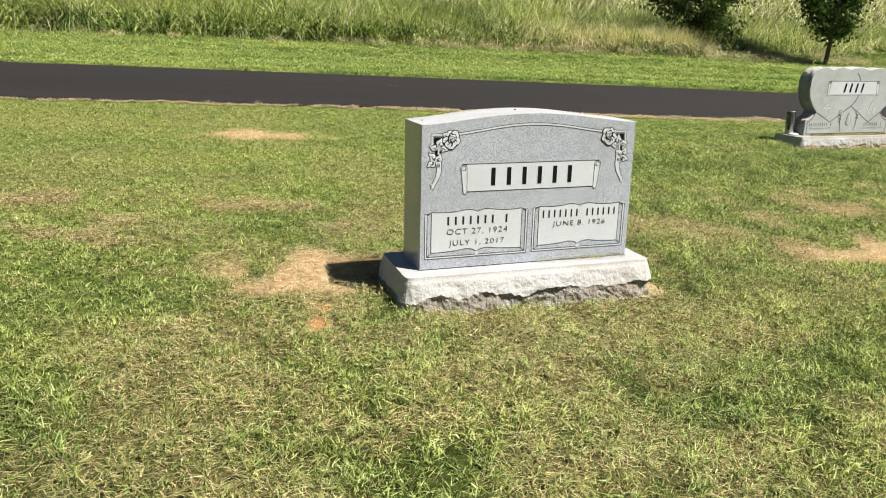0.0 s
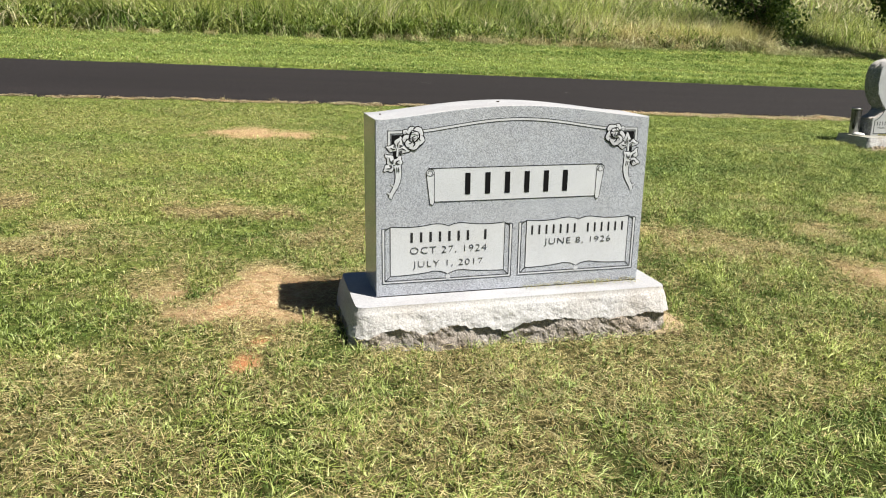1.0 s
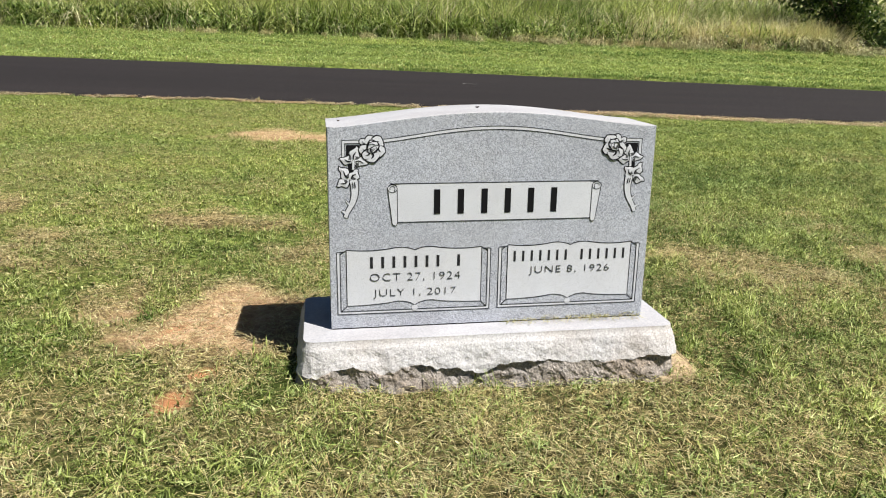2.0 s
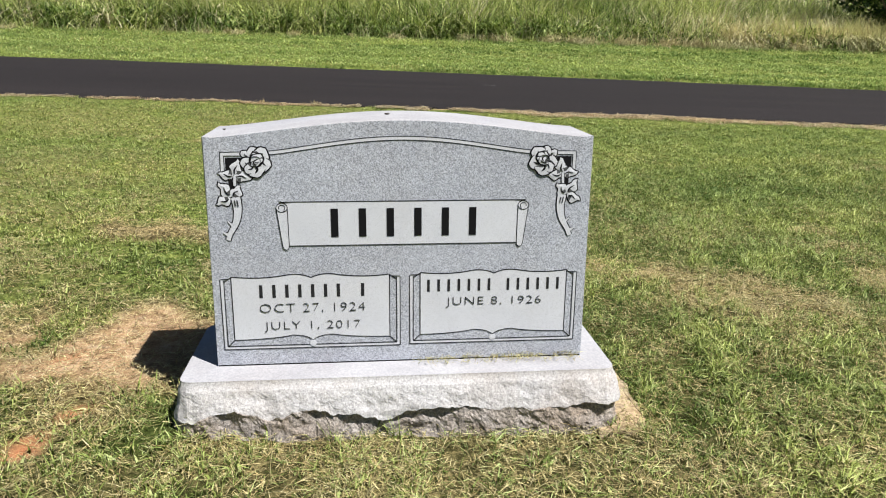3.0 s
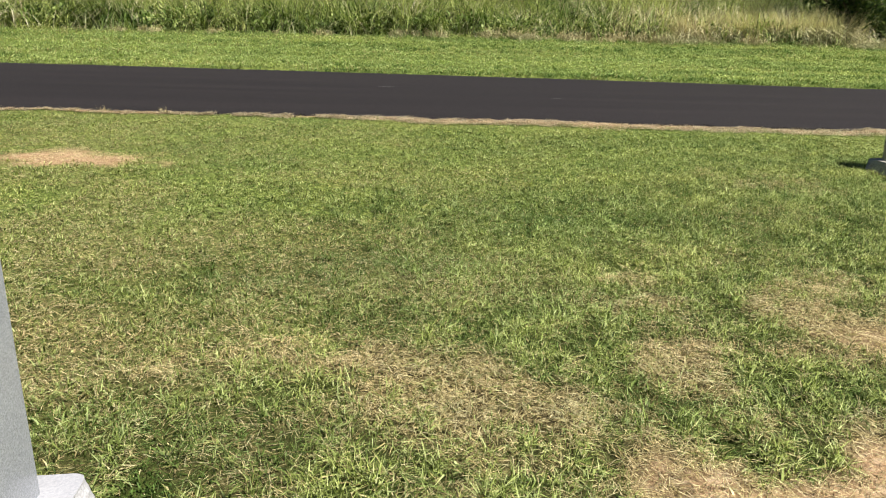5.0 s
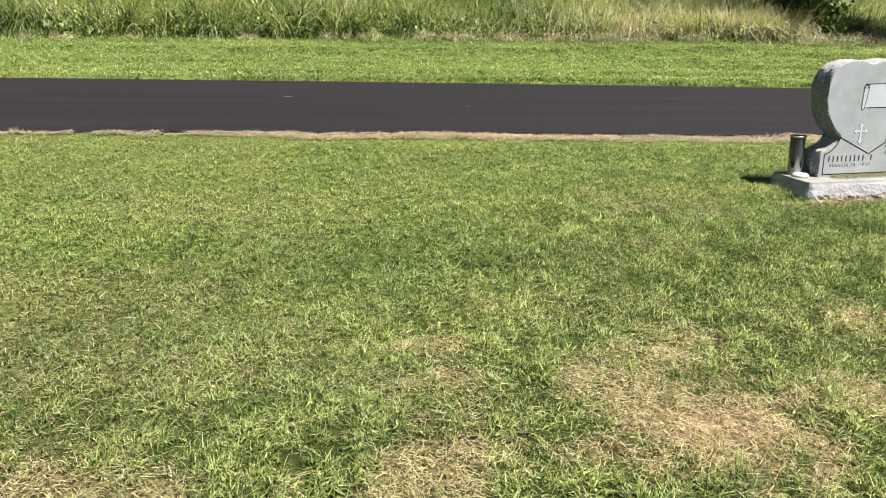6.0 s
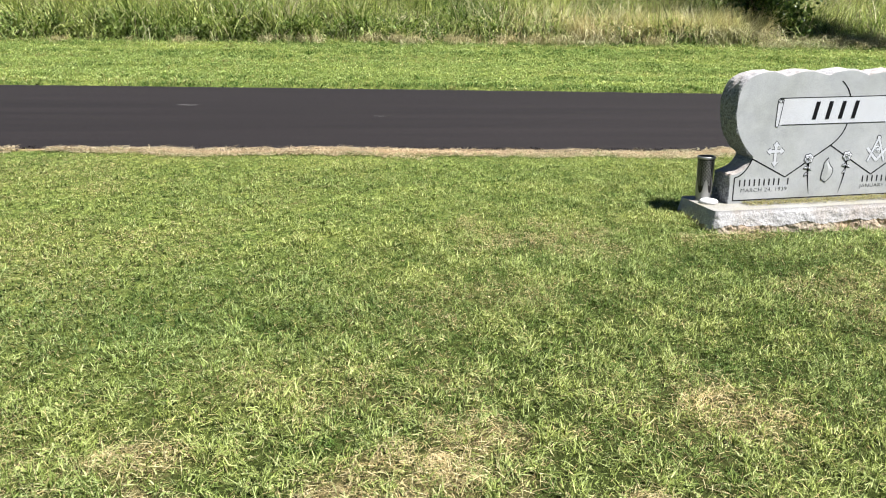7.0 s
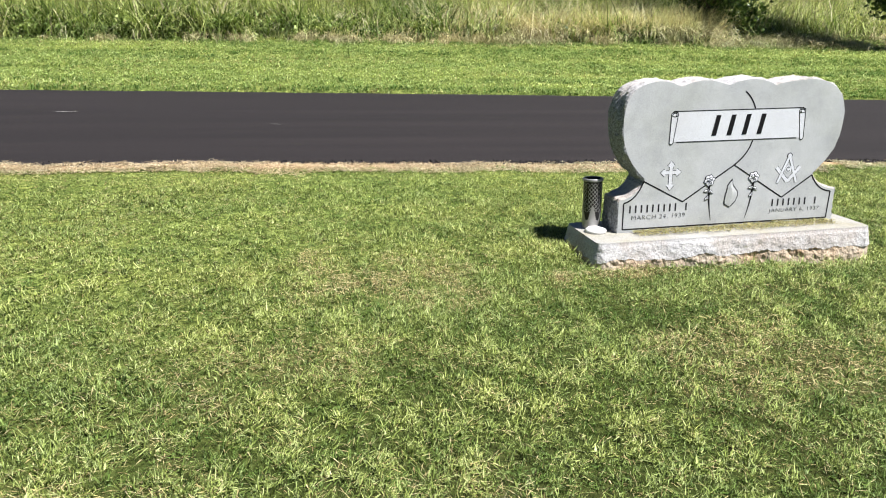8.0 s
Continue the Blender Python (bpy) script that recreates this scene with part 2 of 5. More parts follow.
def land(x, y):
    """Height of the ground: a gentle dip, then a rise past the lane to a hill."""
    x, y = np.asarray(x, float), np.asarray(y, float)
    cx, cy = np.clip(x, -5, 18), np.clip(y, 0, 17.5)
    X, Y = (cx - 3.0) / 3.75, (cy - 6.0) / 4.5
    z = 0.1167 - 0.1182 * X + 0.2287 * Y - 0.0053 * X * Y + 0.0117 * Y * Y - 0.003 * X * X + 0.0204 * Y ** 3 + 0.0124 * X * Y * Y
    far = np.clip(y - 17.5, 0, None)
    shelf = 0.10 * np.clip((x - 12.0) / 1.5, 0, 1) * np.clip((19.0 - x) / 2.0, 0, 1) * np.clip((y - 15.2) / 1.5, 0, 1) * np.clip((21.0 - y) / 3.0, 0, 1)
    return z - shelf + 9.0 * (1 - np.exp(-far / 60.0))


def edge_width(x):
    """Breadth of the bare strip along the lane."""
    return (0.05 + 0.30 * fractal(x, x * 0, 1.3, 44)) * np.clip(0.42 + 0.135 * x, 0.42, 1.25)


def relief(x, y):
    on_road = (y > near_edge(x) - 0.02) & (y < far_edge(x) + 0.02)
    lumps = (fractal(x, y, 2.2, 5) - 0.5) * 0.035 + (fractal(x, y, 8.0, 6, 3) - 0.5) * 0.026
    d = near_edge(x) - y
    lip = 0.007 * np.clip(d / 0.04, 0, 1) * np.clip((edge_width(x) + 0.06 - d) / 0.1, 0, 1) * np.clip(0.7 + 0.1 * x, 0.6, 1)
    return land(x, y) + np.where(on_road, -0.012, lumps * np.clip(np.hypot(x - 1.97, y - 2.86) / 0.3 - 0.6, 0, 1) + lip)


BARE = [(0.57, 3.14, 0.28, 0.23, 1.0), (0.70, 6.55, 0.45, 0.20, 1.0), (3.60, 3.02, 0.36, 0.19, 1.0), (4.25, 3.86, 0.20, 0.08, 0.5)]
RED = [(0.53, 2.60, 0.026, 0.042), (0.60, 2.77, 0.034, 0.030), (0.457, 3.05, 0.026, 0.018), (0.466, 2.682, 0.014, 0.012), (3.62, 2.92, 0.07, 0.04)]
DRY = [(2.50, 3.70, 0.45, 0.15, 1.0), (1.95, 4.00, 0.30, 0.10, 0.35), (2.85, 3.46, 0.36, 0.15, 0.95), (3.35, 3.62, 0.30, 0.12, 0.9), (3.50, 3.05, 0.50, 0.28, 0.9), (3.98, 3.80, 0.30, 0.13, 0.75),
       (4.20, 3.92, 0.50, 0.20, 1.0), (4.30, 4.32, 0.26, 0.12, 0.6), (5.10, 4.45, 0.18, 0.11, 0.45), (3.43, 4.42, 0.13, 0.07, 0.6), (-0.55, 4.44, 0.20, 0.12, 1.0)]
DRIER = [(-0.33, 3.81, 0.26, 0.14, 1.0), (-0.16, 4.05, 0.20, 0.10, 1.0), (0.45, 4.24, 0.22, 0.10, 1.0), (0.80, 3.81, 0.16, 0.08, 0.9), (0.62, 3.10, 0.50, 0.36, 0.75), (5.17, 6.13, 0.36, 0.24, 0.45), (1.40, 2.45, 0.70, 0.13, 0.40),
         (1.10, 2.10, 0.65, 0.20, 0.5), (0.30, 2.10, 0.40, 0.20, 0.3), (0.90, 3.75, 0.40, 0.14, 0.5), (6.44, 5.18, 0.40, 0.25, 0.3), (0.40, 2.60, 0.30, 0.30, 0.4), (2.75, 3.40, 0.80, 0.35, 0.35), (-0.9, 5.0, 1.3, 0.9, 0.3), (-0.8, 7.1, 2.2, 0.8, 0.25), (4.75, 5.30, 0.35, 0.22, 0.25), (4.1, 4.75, 0.30, 0.20, 0.25), (2.6, 3.95, 0.5, 0.3, 0.25), (2.95, 2.85, 0.45, 0.35, 0.45), (2.75, 3.25, 0.45, 0.22, 0.5), (2.03, 2.58, 0.10, 0.04, 0.6), (6.05, 6.03, 0.16, 0.035, 0.9), (6.60, 6.05, 0.55, 0.025, 0.8), (1.30, 2.60, 0.50, 0.03, 0.7)]


DEEP = [(2.20, 2.98, 0.34, 0.34, 1.0), (2.00, 3.40, 0.16, 0.30, 0.8), (1.85, 1.75, 0.75, 0.40, 0.55), (2.85, 5.52, 0.55, 0.10, 0.8), (5.75, 5.60, 0.55, 0.30, 0.55), (0.75, 3.95, 0.30, 0.30, 0.5), (4.65, 5.40, 0.40, 0.10, 0.6), (3.9, 5.25, 0.9, 0.10, 0.7), (0.40, 1.55, 0.5, 0.2, 0.5), (6.2, 4.6, 0.9, 0.7, 0.45), (2.60, 2.20, 0.5, 0.3, 0.4), (2.25, 4.7, 0.7, 0.9, 0.95), (3.2, 5.7, 1.0, 0.7, 0.35), (2.15, 3.15, 0.30, 0.32, 1.0), (2.50, 2.85, 0.35, 0.20, 0.9), (-0.1, 1.95, 0.5, 0.3, 0.6)]


BLEACHED = [(-0.6, 5.2, 1.5, 1.4, 0.9), (-0.5, 7.2, 2.0, 0.8, 0.9), (1.0, 5.6, 1.0, 1.0, 0.6), (3.2, 6.5, 1.2, 0.8, 0.25), (1.05, 1.62, 0.40, 0.18, 0.6), (3.2, 4.45, 0.8, 0.4, 0.7)]


def deepness(x, y):
    """Lush dark growth: known spots, small knots of clover-green and mowing bands."""
    knots = np.clip((fractal(x, y, 5.5, 141, 4) - 0.53) * 5, 0, 0.7)
    bands = np.clip((fractal(x * 0.35, y * 2.2, 1.0, 142, 3) - 0.50) * 3.0, 0, 0.45) * np.clip((y - 2.8) / 1.5, 0.3, 1)
    bands = bands * np.clip(0.3 + 0.25 * x, 0.2, 1)
    lush = np.maximum(blobs(x, y, DEEP, 0.9), np.maximum(knots, bands))
    return np.clip(lush - blobs(x, y, BLEACHED, 0.9), -1, 1)


def blobs(x, y, spots, ragged=0.9):
    out = np.zeros(np.shape(x))
    wob = (fractal(x, y, 5.0, 31) - 0.5) * 2 * ragged + (fractal(x, y, 16.0, 32, 3) - 0.5) * ragged
    for s in spots:
        d = np.sqrt(((x - s[0]) / s[2]) ** 2 + ((y - s[1]) / s[3]) ** 2)
        out = np.maximum(out, (s[4] if len(s) > 4 else 1.0) * np.clip((1.35 - d + wob) / 0.7, 0, 1))
    return out


def edge_dirt(x, y):
    """Bare, straw-strewn lip along the lane."""
    d = near_edge(x) - y
    return np.clip((0.85 * edge_width(x) - d + 0.10 * (fractal(x, y, 7.0, 45) - 0.5)) / 0.06, 0, 1) * (d > -0.1)


def bareness(x, y):
    return np.clip(np.maximum(np.maximum(blobs(x, y, BARE), 0.9 * blobs(x, y, RED, 0.6)), edge_dirt(x, y)), 0, 1)


def dryness(x, y):
    wild = np.clip((fractal(x, y, 1.6, 51, 5) - 0.46) * 2.6, 0, 0.5) * np.clip(1.5 - 0.22 * x, 0.25, 1.15) * np.clip(1.7 - 0.22 * y, 0.25, 1)
    return np.clip(np.maximum(np.maximum(blobs(x, y, DRY, 1.9), blobs(x, y, DRIER, 1.8)), np.maximum(wild, edge_dirt(x, y))), 0, 1)


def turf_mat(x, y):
    """Share of bright turf over the shade-dark soil: low near and under meadow, fuller elsewhere."""
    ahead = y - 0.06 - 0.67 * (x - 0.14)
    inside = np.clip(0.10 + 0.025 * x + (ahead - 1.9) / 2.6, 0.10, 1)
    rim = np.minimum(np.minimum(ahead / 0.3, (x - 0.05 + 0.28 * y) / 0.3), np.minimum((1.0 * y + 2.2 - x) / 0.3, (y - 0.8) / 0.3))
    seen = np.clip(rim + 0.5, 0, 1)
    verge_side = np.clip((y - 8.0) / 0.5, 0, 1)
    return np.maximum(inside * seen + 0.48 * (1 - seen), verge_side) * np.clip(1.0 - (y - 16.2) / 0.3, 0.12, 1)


def graded(lo, hi, step, far, growth=1.35):
    mid = list(np.arange(lo, hi, step))
    out, s = [], step
    p = lo
    while p > -far:
        s *= growth
        p -= s
        out.append(p)
    out = out[::-1] + mid
    p, s = mid[-1], step
    while p < far:
        s *= growth
        p += s
        out.append(p)
    return np.array(out)


def sheet(name, xs, ys, height, mat, attributes=()):
    gx, gy = np.meshgrid(xs, ys)
    gx, gy = gx.ravel(), gy.ravel()
    co = np.stack([gx, gy, height(gx, gy)], 1)
    n, m = len(xs), len(ys)
    i = np.arange(n * m).reshape(m, n)
    quads = np.stack([i[:-1, :-1], i[:-1, 1:], i[1:, 1:], i[1:, :-1]], -1).reshape(-1, 4)
    me = mesh_of(name, co, quads)
    for key, f in attributes:
        me.attributes.new(key, "FLOAT", "POINT").data.foreach_set("value", np.ascontiguousarray(f(gx, gy), dtype=np.float32))
    me.materials.append(mat)
    me.polygons.foreach_set("use_smooth", np.ones(len(quads), bool))
    return new(name, me)


def mesh_of(name, co, faces):
    """A mesh from arrays of corners and of equal-sided faces."""
    me = bpy.data.meshes.new(name)
    k = faces.shape[1]
    me.vertices.add(len(co))
    me.vertices.foreach_set("co", np.ascontiguousarray(co, dtype=np.float32).ravel())
    me.loops.add(faces.size)
    me.loops.foreach_set("vertex_index", np.ascontiguousarray(faces, dtype=np.int32).ravel())
    me.polygons.add(len(faces))
    me.polygons.foreach_set("loop_start", np.arange(0, faces.size, k, dtype=np.int32))
    me.update(calc_edges=True)
    return me


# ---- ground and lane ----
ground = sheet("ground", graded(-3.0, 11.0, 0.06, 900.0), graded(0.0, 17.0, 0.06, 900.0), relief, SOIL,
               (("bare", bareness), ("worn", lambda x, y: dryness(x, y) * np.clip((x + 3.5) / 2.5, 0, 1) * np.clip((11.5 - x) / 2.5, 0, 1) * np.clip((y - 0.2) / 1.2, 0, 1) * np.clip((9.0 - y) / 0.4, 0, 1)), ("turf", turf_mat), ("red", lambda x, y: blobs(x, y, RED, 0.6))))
tagged(ground, "mown cemetery lawn soil with straw thatch and bare red clay", "ground", kind="structure")

lane_xs = graded(-6.0, 16.0, 0.12, 300.0)
across = np.concatenate([[-0.03], np.linspace(0, 1, 28), [1.03]])


def lane():
    gx = np.repeat(lane_xs[None, :], len(across), 0)
    wob = (fractal(gx, gx * 0, 2.5, 71) - 0.5) * 0.05 + (fractal(gx, gx * 0, 9.0, 72) - 0.5) * 0.03
    wob2 = (fractal(gx, gx * 0, 2.5, 73) - 0.5) * 0.05 + (fractal(gx, gx * 0, 9.0, 74) - 0.5) * 0.03
    a = across[:, None]
    gy = (near_edge(gx) + wob) * (1 - a) + (far_edge(gx) + wob2) * a
    crown = 0.03 * (1 - (2 * np.clip(a, 0, 1) - 1) ** 2) + 0.004
    gz = land(gx, gy) + np.where((a < 0) | (a > 1), -0.05, crown)
    n, m = len(lane_xs), len(across)
    i = np.arange(n * m).reshape(m, n)
    quads = np.stack([i[:-1, :-1], i[:-1, 1:], i[1:, 1:], i[1:, :-1]], -1).reshape(-1, 4)
    me = mesh_of("road", np.stack([gx.ravel(), gy.ravel(), gz.ravel()], 1), quads)
    me.materials.append(ASPHALT)
    me.polygons.foreach_set("use_smooth", np.ones(len(quads), bool))
    return tagged(new("road", me), "dark smooth asphalt cemetery lane between mown grass", "road", kind="structure")


lane()

def scuff(x, y, length, width):
    bm = bmesh.new()
    pts = [(x + length * s, y + 0.012 * math.sin(7 * s), s) for s in (i / 10 for i in range(11))]
    rows = []
    for u, v, s in pts:
        a = float(np.clip((v - near_edge(u)) / (far_edge(u) - near_edge(u)), 0, 1))
        w = width * math.sin(math.pi * (0.08 + 0.84 * s)) / 2
        z = float(land(u, v)) + 0.03 * (1 - (2 * a - 1) ** 2) + 0.008
        rows.append((bm.verts.new((u, v - w, z)), bm.verts.new((u, v + w, z))))
    for p, q in zip(rows[:-1], rows[1:]):
        bm.faces.new((p[0], q[0], q[1], p[1]))
    tagged(part("road_scuff", bm, SCUFF), "pale scrape mark on the asphalt lane", "scuff", kind="structure")


scuff(2.73, 10.24, 0.20, 0.022)
scuff(4.55, 9.65, 0.12, 0.014)

# ---- blades of grass ----
STONES = [(0.865, 1.955, 2.645, 3.02), (1.94, 2.05, 2.64, 3.09), (5.99, 7.39, 6.10, 6.53)]
rng = np.random.default_rng(7)


def clear_of_stones(x, y, gap=0.0):
    ok = np.ones(len(x), bool)
    for x0, x1, y0, y1 in STONES:
        ok &= ~((x > x0 - gap) & (x < x1 + gap) & (y > y0 - gap) & (y < y1 + gap))
    return ok


def blades(name, x, y, length, width, lean, dry, mat, sections=1, base_sink=0.004, droop=1.0, foot=None, broad=False, flat=1.0, deep=None, swirl=1.3, heading=None):
    """Bent, tapered blades as one mesh: kites of two triangles, or longer strips of several sections."""
    n = len(x)
    az = (10.0 * fractal(x, y, 1.8, 61) if heading is None else heading) + rng.normal(0, swirl, n)
    turn = rng.normal(0, 0.5, n)
    dx, dy = np.cos(az), np.sin(az)
    sx, sy = -np.sin(az + turn), np.cos(az + turn)
    root = np.stack([x, y, (relief(x, y) if foot is None else foot) - base_sink], 1)
    side = np.stack([sx, sy, np.zeros(n)], 1) * width[:, None] / 2
    rows = []
    for k in range(sections + 2):
        s = k / (sections + 1)
        out = length * np.sin(lean) * s ** (1 + droop)
        up = flat * length * (s - (1 - np.cos(lean)) * s ** (1.6 + droop))
        centre = root + np.stack([dx * out, dy * out, up], 1)
        if k == sections + 1:
            rows.append([centre])
        elif k == 0 and sections == 1 and not broad:
            rows.append([centre])
        else:
            w = (1 - 0.75 * s) if sections > 1 else (0.75 if k == 0 else 1.0)
            rows.append([centre - side * w, centre + side * w])
    flat = [p for row in rows for p in row]
    m = len(flat)
    co = np.stack(flat, 1).reshape(-1, 3)
    start = (np.arange(n) * m)[:, None]
    tris, at = [], 0
    for a, b in zip(rows[:-1], rows[1:]):
        la, lb = at, at + len(a)
        if len(a) == 1:
            tris.append((la, lb, lb + 1))
        elif len(b) == 1:
            tris.append((la, la + 1, lb))
        else:
            tris += [(la, la + 1, lb + 1), (la, lb + 1, lb)]
        at = lb
    faces = np.concatenate([start + np.array(t)[None, :] for t in tris], 1).reshape(-1, 3)
    me = mesh_of(name, co, faces)
    me.attributes.new("dry", "FLOAT", "POINT").data.foreach_set("value", np.repeat(dry, m).astype(np.float32))
    if deep is not None:
        me.attributes.new("deep", "FLOAT", "POINT").data.foreach_set("value", np.repeat(deep, m).astype(np.float32))
    me.materials.append(mat)
    return new(name, me)


def scatter(x0, x1, y0, y1, per_m2):
    n = int((x1 - x0) * (y1 - y0) * per_m2)
    return rng.uniform(x0, x1, n), rng.uniform(y0, y1, n)


def tufts(x, y, k, spread):
    """Seeds turned into small tufts of k blades that share a heading, a tone and a height."""
    n = len(x)
    head, tone, tall = rng.uniform(0, 2 * math.pi, n), rng.normal(0, 0.30, n), rng.uniform(0.65, 1.35, n)
    x, y, head, tone, tall = (np.repeat(v, k) for v in (x, y, head, tone, tall))
    return x + rng.normal(0, spread, n * k), y + rng.normal(0, spread, n * k), head, tone, tall


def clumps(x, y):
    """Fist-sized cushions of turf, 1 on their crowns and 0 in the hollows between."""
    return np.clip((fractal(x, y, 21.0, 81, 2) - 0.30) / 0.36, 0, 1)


def lawn():
    ahead = lambda x, y: y - 0.06 - 0.67 * (x - 0.14)
    sets = []
    for lo, hi, per, k, spread in ((0.12, 3.1, 2900, 7, 0.008), (3.1, 5.0, 1500, 7, 0.012), (5.0, 12.0, 900, 7, 0.017)):
        x, y = scatter(-2.4, 10.6, 0.8, 8.4, per)
        keep = (x > 0.05 - 0.28 * y) & (x < 1.0 * y + 2.2) & (ahead(x, y) >= lo) & (ahead(x, y) < hi)
        sets.append(tufts(x[keep], y[keep], k, spread))
    x, y, head, tone, tall = (np.concatenate(v) for v in zip(*sets))
    clump, gap = clumps(x, y), np.clip(1.25 - 0.16 * x, 0.25, 1)
    bare, dry = bareness(x, y), dryness(x, y)
    keep = clear_of_stones(x, y) & (y < near_edge(x) - 0.01) & (rng.random(len(x)) > 0.93 * bare) & (rng.random(len(x)) < 1 - 0.62 * gap * (1 - clump) ** 1.2)
    x, y, head, tone, tall, clump, bare, dry = (v[keep] for v in (x, y, head, tone, tall, clump, bare, dry))
    n = len(x)
    coarse = np.clip((ahead(x, y) - 2.3) / 4.2, 0, 1)
    lush = fractal(x, y, 3.0, 82)
    short = np.clip((near_edge(x) - y - edge_width(x)) / 0.4, 0.6, 1)
    length = (0.026 + 0.026 * rng.random(n) + 0.026 * np.clip(lush - 0.45, 0, 1)) * (1 - 0.4 * bare) * (0.55 + 0.70 * clump) * tall * short * (1.12 - 0.32 * coarse)
    # towards the east the turf grows finer, shorter and more upright
    east = np.clip((x - 3.6) / 1.6, 0, 1)
    crab = (rng.random(n) < 0.18) * (1 - coarse) * (1 - 0.8 * east)
    length = length * (1 - 0.16 * east)
    mat = rng.random(n) < 0.28
    width = (0.0018 + 0.0021 * rng.random(n) ** 2 + crab * rng.uniform(0.0, 0.0026, n)) * (1.0 + 0.8 * coarse)
    is_dry = (rng.random(n) < np.clip(0.21 - 0.028 * x, 0.06, 0.19) * (1 - 0.7 * blobs(x, y, DEEP, 0.9)) + 0.8 * dry + 0.6 * bare) * rng.uniform(0.55, 1.0, n)
    length = np.where(is_dry > 0, length * 1.15, length)
    width = np.where(is_dry > 0, width * 0.75, width)
    lean = np.where(is_dry > 0, rng.uniform(1.0, 1.5, n), rng.uniform(0.25, 1.2, n) * (1 - 0.28 * east))
    flat = np.where(is_dry > 0, rng.uniform(0.25, 0.75, n), rng.uniform(0.75, 1.1, n))
    # shade between tufts, put into blade tone by hollow and by clump gap
    hollow_shade = np.clip((0.50 - fractal(x, y, 8.0, 6, 3)) * 3.5, -0.25, 0.6)
    deep = np.clip(deepness(x, y) + hollow_shade + 1.7 * (0.50 - clump) * (1 - 0.4 * east) + tone * (1 - 0.35 * east) - 0.15 + 0.20 * east * (1 - coarse), -1, 1) * (1 - 0.7 * dry)
    # low broad leaves that fill the mat between the blades, their shade put in as darker tone
    length, width = np.where(mat, length * 0.75, length), np.where(mat, width * 1.8, width)
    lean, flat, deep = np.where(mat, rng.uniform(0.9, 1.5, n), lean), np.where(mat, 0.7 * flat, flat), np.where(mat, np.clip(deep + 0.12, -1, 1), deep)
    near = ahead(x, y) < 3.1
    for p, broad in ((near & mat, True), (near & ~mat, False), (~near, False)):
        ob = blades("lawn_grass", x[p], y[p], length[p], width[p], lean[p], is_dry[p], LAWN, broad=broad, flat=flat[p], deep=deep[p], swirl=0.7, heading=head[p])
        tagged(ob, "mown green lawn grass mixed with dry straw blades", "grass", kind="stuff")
    # fine lying strands, green and dry, woven through the nearer turf
    x, y = scatter(-1.2, 7.4, 1.0, 7.2, 5600)
    keep = (x > 0.05 - 0.28 * y) & (ahead(x, y) > 0.12) & (ahead(x, y) < 3.3) & clear_of_stones(x, y) & (y < near_edge(x) - 0.3) & (bareness(x, y) < 0.5) & (rng.random(len(x)) > 0.75 * blobs(x, y, DRY, 1.9)) & (rng.random(len(x)) < np.clip(0.55 + 0.3 * (x - 0.8), 0.55, 1) * (0.25 + 0.6 * clumps(x, y)) * (1 - 0.3 * np.clip((x - 3.6) / 1.6, 0, 1)))
    x, y = x[keep], y[keep]
    n = len(x)
    tan = (rng.random(n) < (np.clip(0.44 - 0.06 * x, 0.15, 0.4) + 0.5 * dryness(x, y)) * (1 - 0.8 * blobs(x, y, DEEP, 0.9))) * rng.uniform(0.6, 1.0, n)
    # strands in hollows are toned darker too, as painted shade
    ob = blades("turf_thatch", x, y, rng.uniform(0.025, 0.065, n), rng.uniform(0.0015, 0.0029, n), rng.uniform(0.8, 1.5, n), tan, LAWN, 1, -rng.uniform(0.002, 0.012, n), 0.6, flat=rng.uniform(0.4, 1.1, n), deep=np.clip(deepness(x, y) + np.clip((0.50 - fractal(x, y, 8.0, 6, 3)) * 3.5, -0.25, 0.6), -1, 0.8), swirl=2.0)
    tagged(ob, "fine lying strands of green and dry grass in the lawn", "grass", kind="stuff")
    # thinner growth on the rest of the lawn, all round
    for x0, x1, y0, y1, per in ((-3.5, 11.5, -2.0, 8.4, 150), (-9.0, 16.0, -7.0, 8.4, 24)):
        x, y = scatter(x0, x1, y0, y1, per)
        keep = (y < near_edge(x) - 0.03) & ~((x > 0.05 - 0.28 * y) & (x < 1.0 * y + 2.2) & (ahead(x, y) > 0.12) & (y > 0.8)) & clear_of_stones(x, y)
        x, y, head, tone, tall = tufts(x[keep], y[keep], 4, 0.03)
        n = len(x)
        is_dry = (rng.random(n) < 0.12 + 0.7 * dryness(x, y)) * rng.uniform(0.5, 0.9, n)
        deep = np.clip(deepness(x, y) + tone + 0.15, -1, 1)
        ob = blades("lawn_grass", x, y, rng.uniform(0.025, 0.05, n) * tall, rng.uniform(0.006, 0.012, n), rng.uniform(0.4, 1.3, n), is_dry, LAWN, deep=deep, swirl=0.8, heading=head)
        tagged(ob, "mown green lawn grass mixed with dry straw blades", "grass", kind="stuff")
    # coarse bright tufts that stand out of the mown mat
    cx, cy = rng.uniform(-0.6, 7.5, 520), rng.uniform(0.9, 6.5, 520)
    ok = (dryness(cx, cy) < 0.3) & (fractal(cx, cy, 1.5, 86) > 0.5) & clear_of_stones(cx, cy, 0.05) & (cx > 0.05 - 0.28 * cy) & (cx < 1.0 * cy + 2.2)
    cx, cy = cx[ok], cy[ok]
    k = 16
    x, y = np.repeat(cx, k) + rng.normal(0, 0.022, len(cx) * k), np.repeat(cy, k) + rng.normal(0, 0.022, len(cx) * k)
    n = len(x)
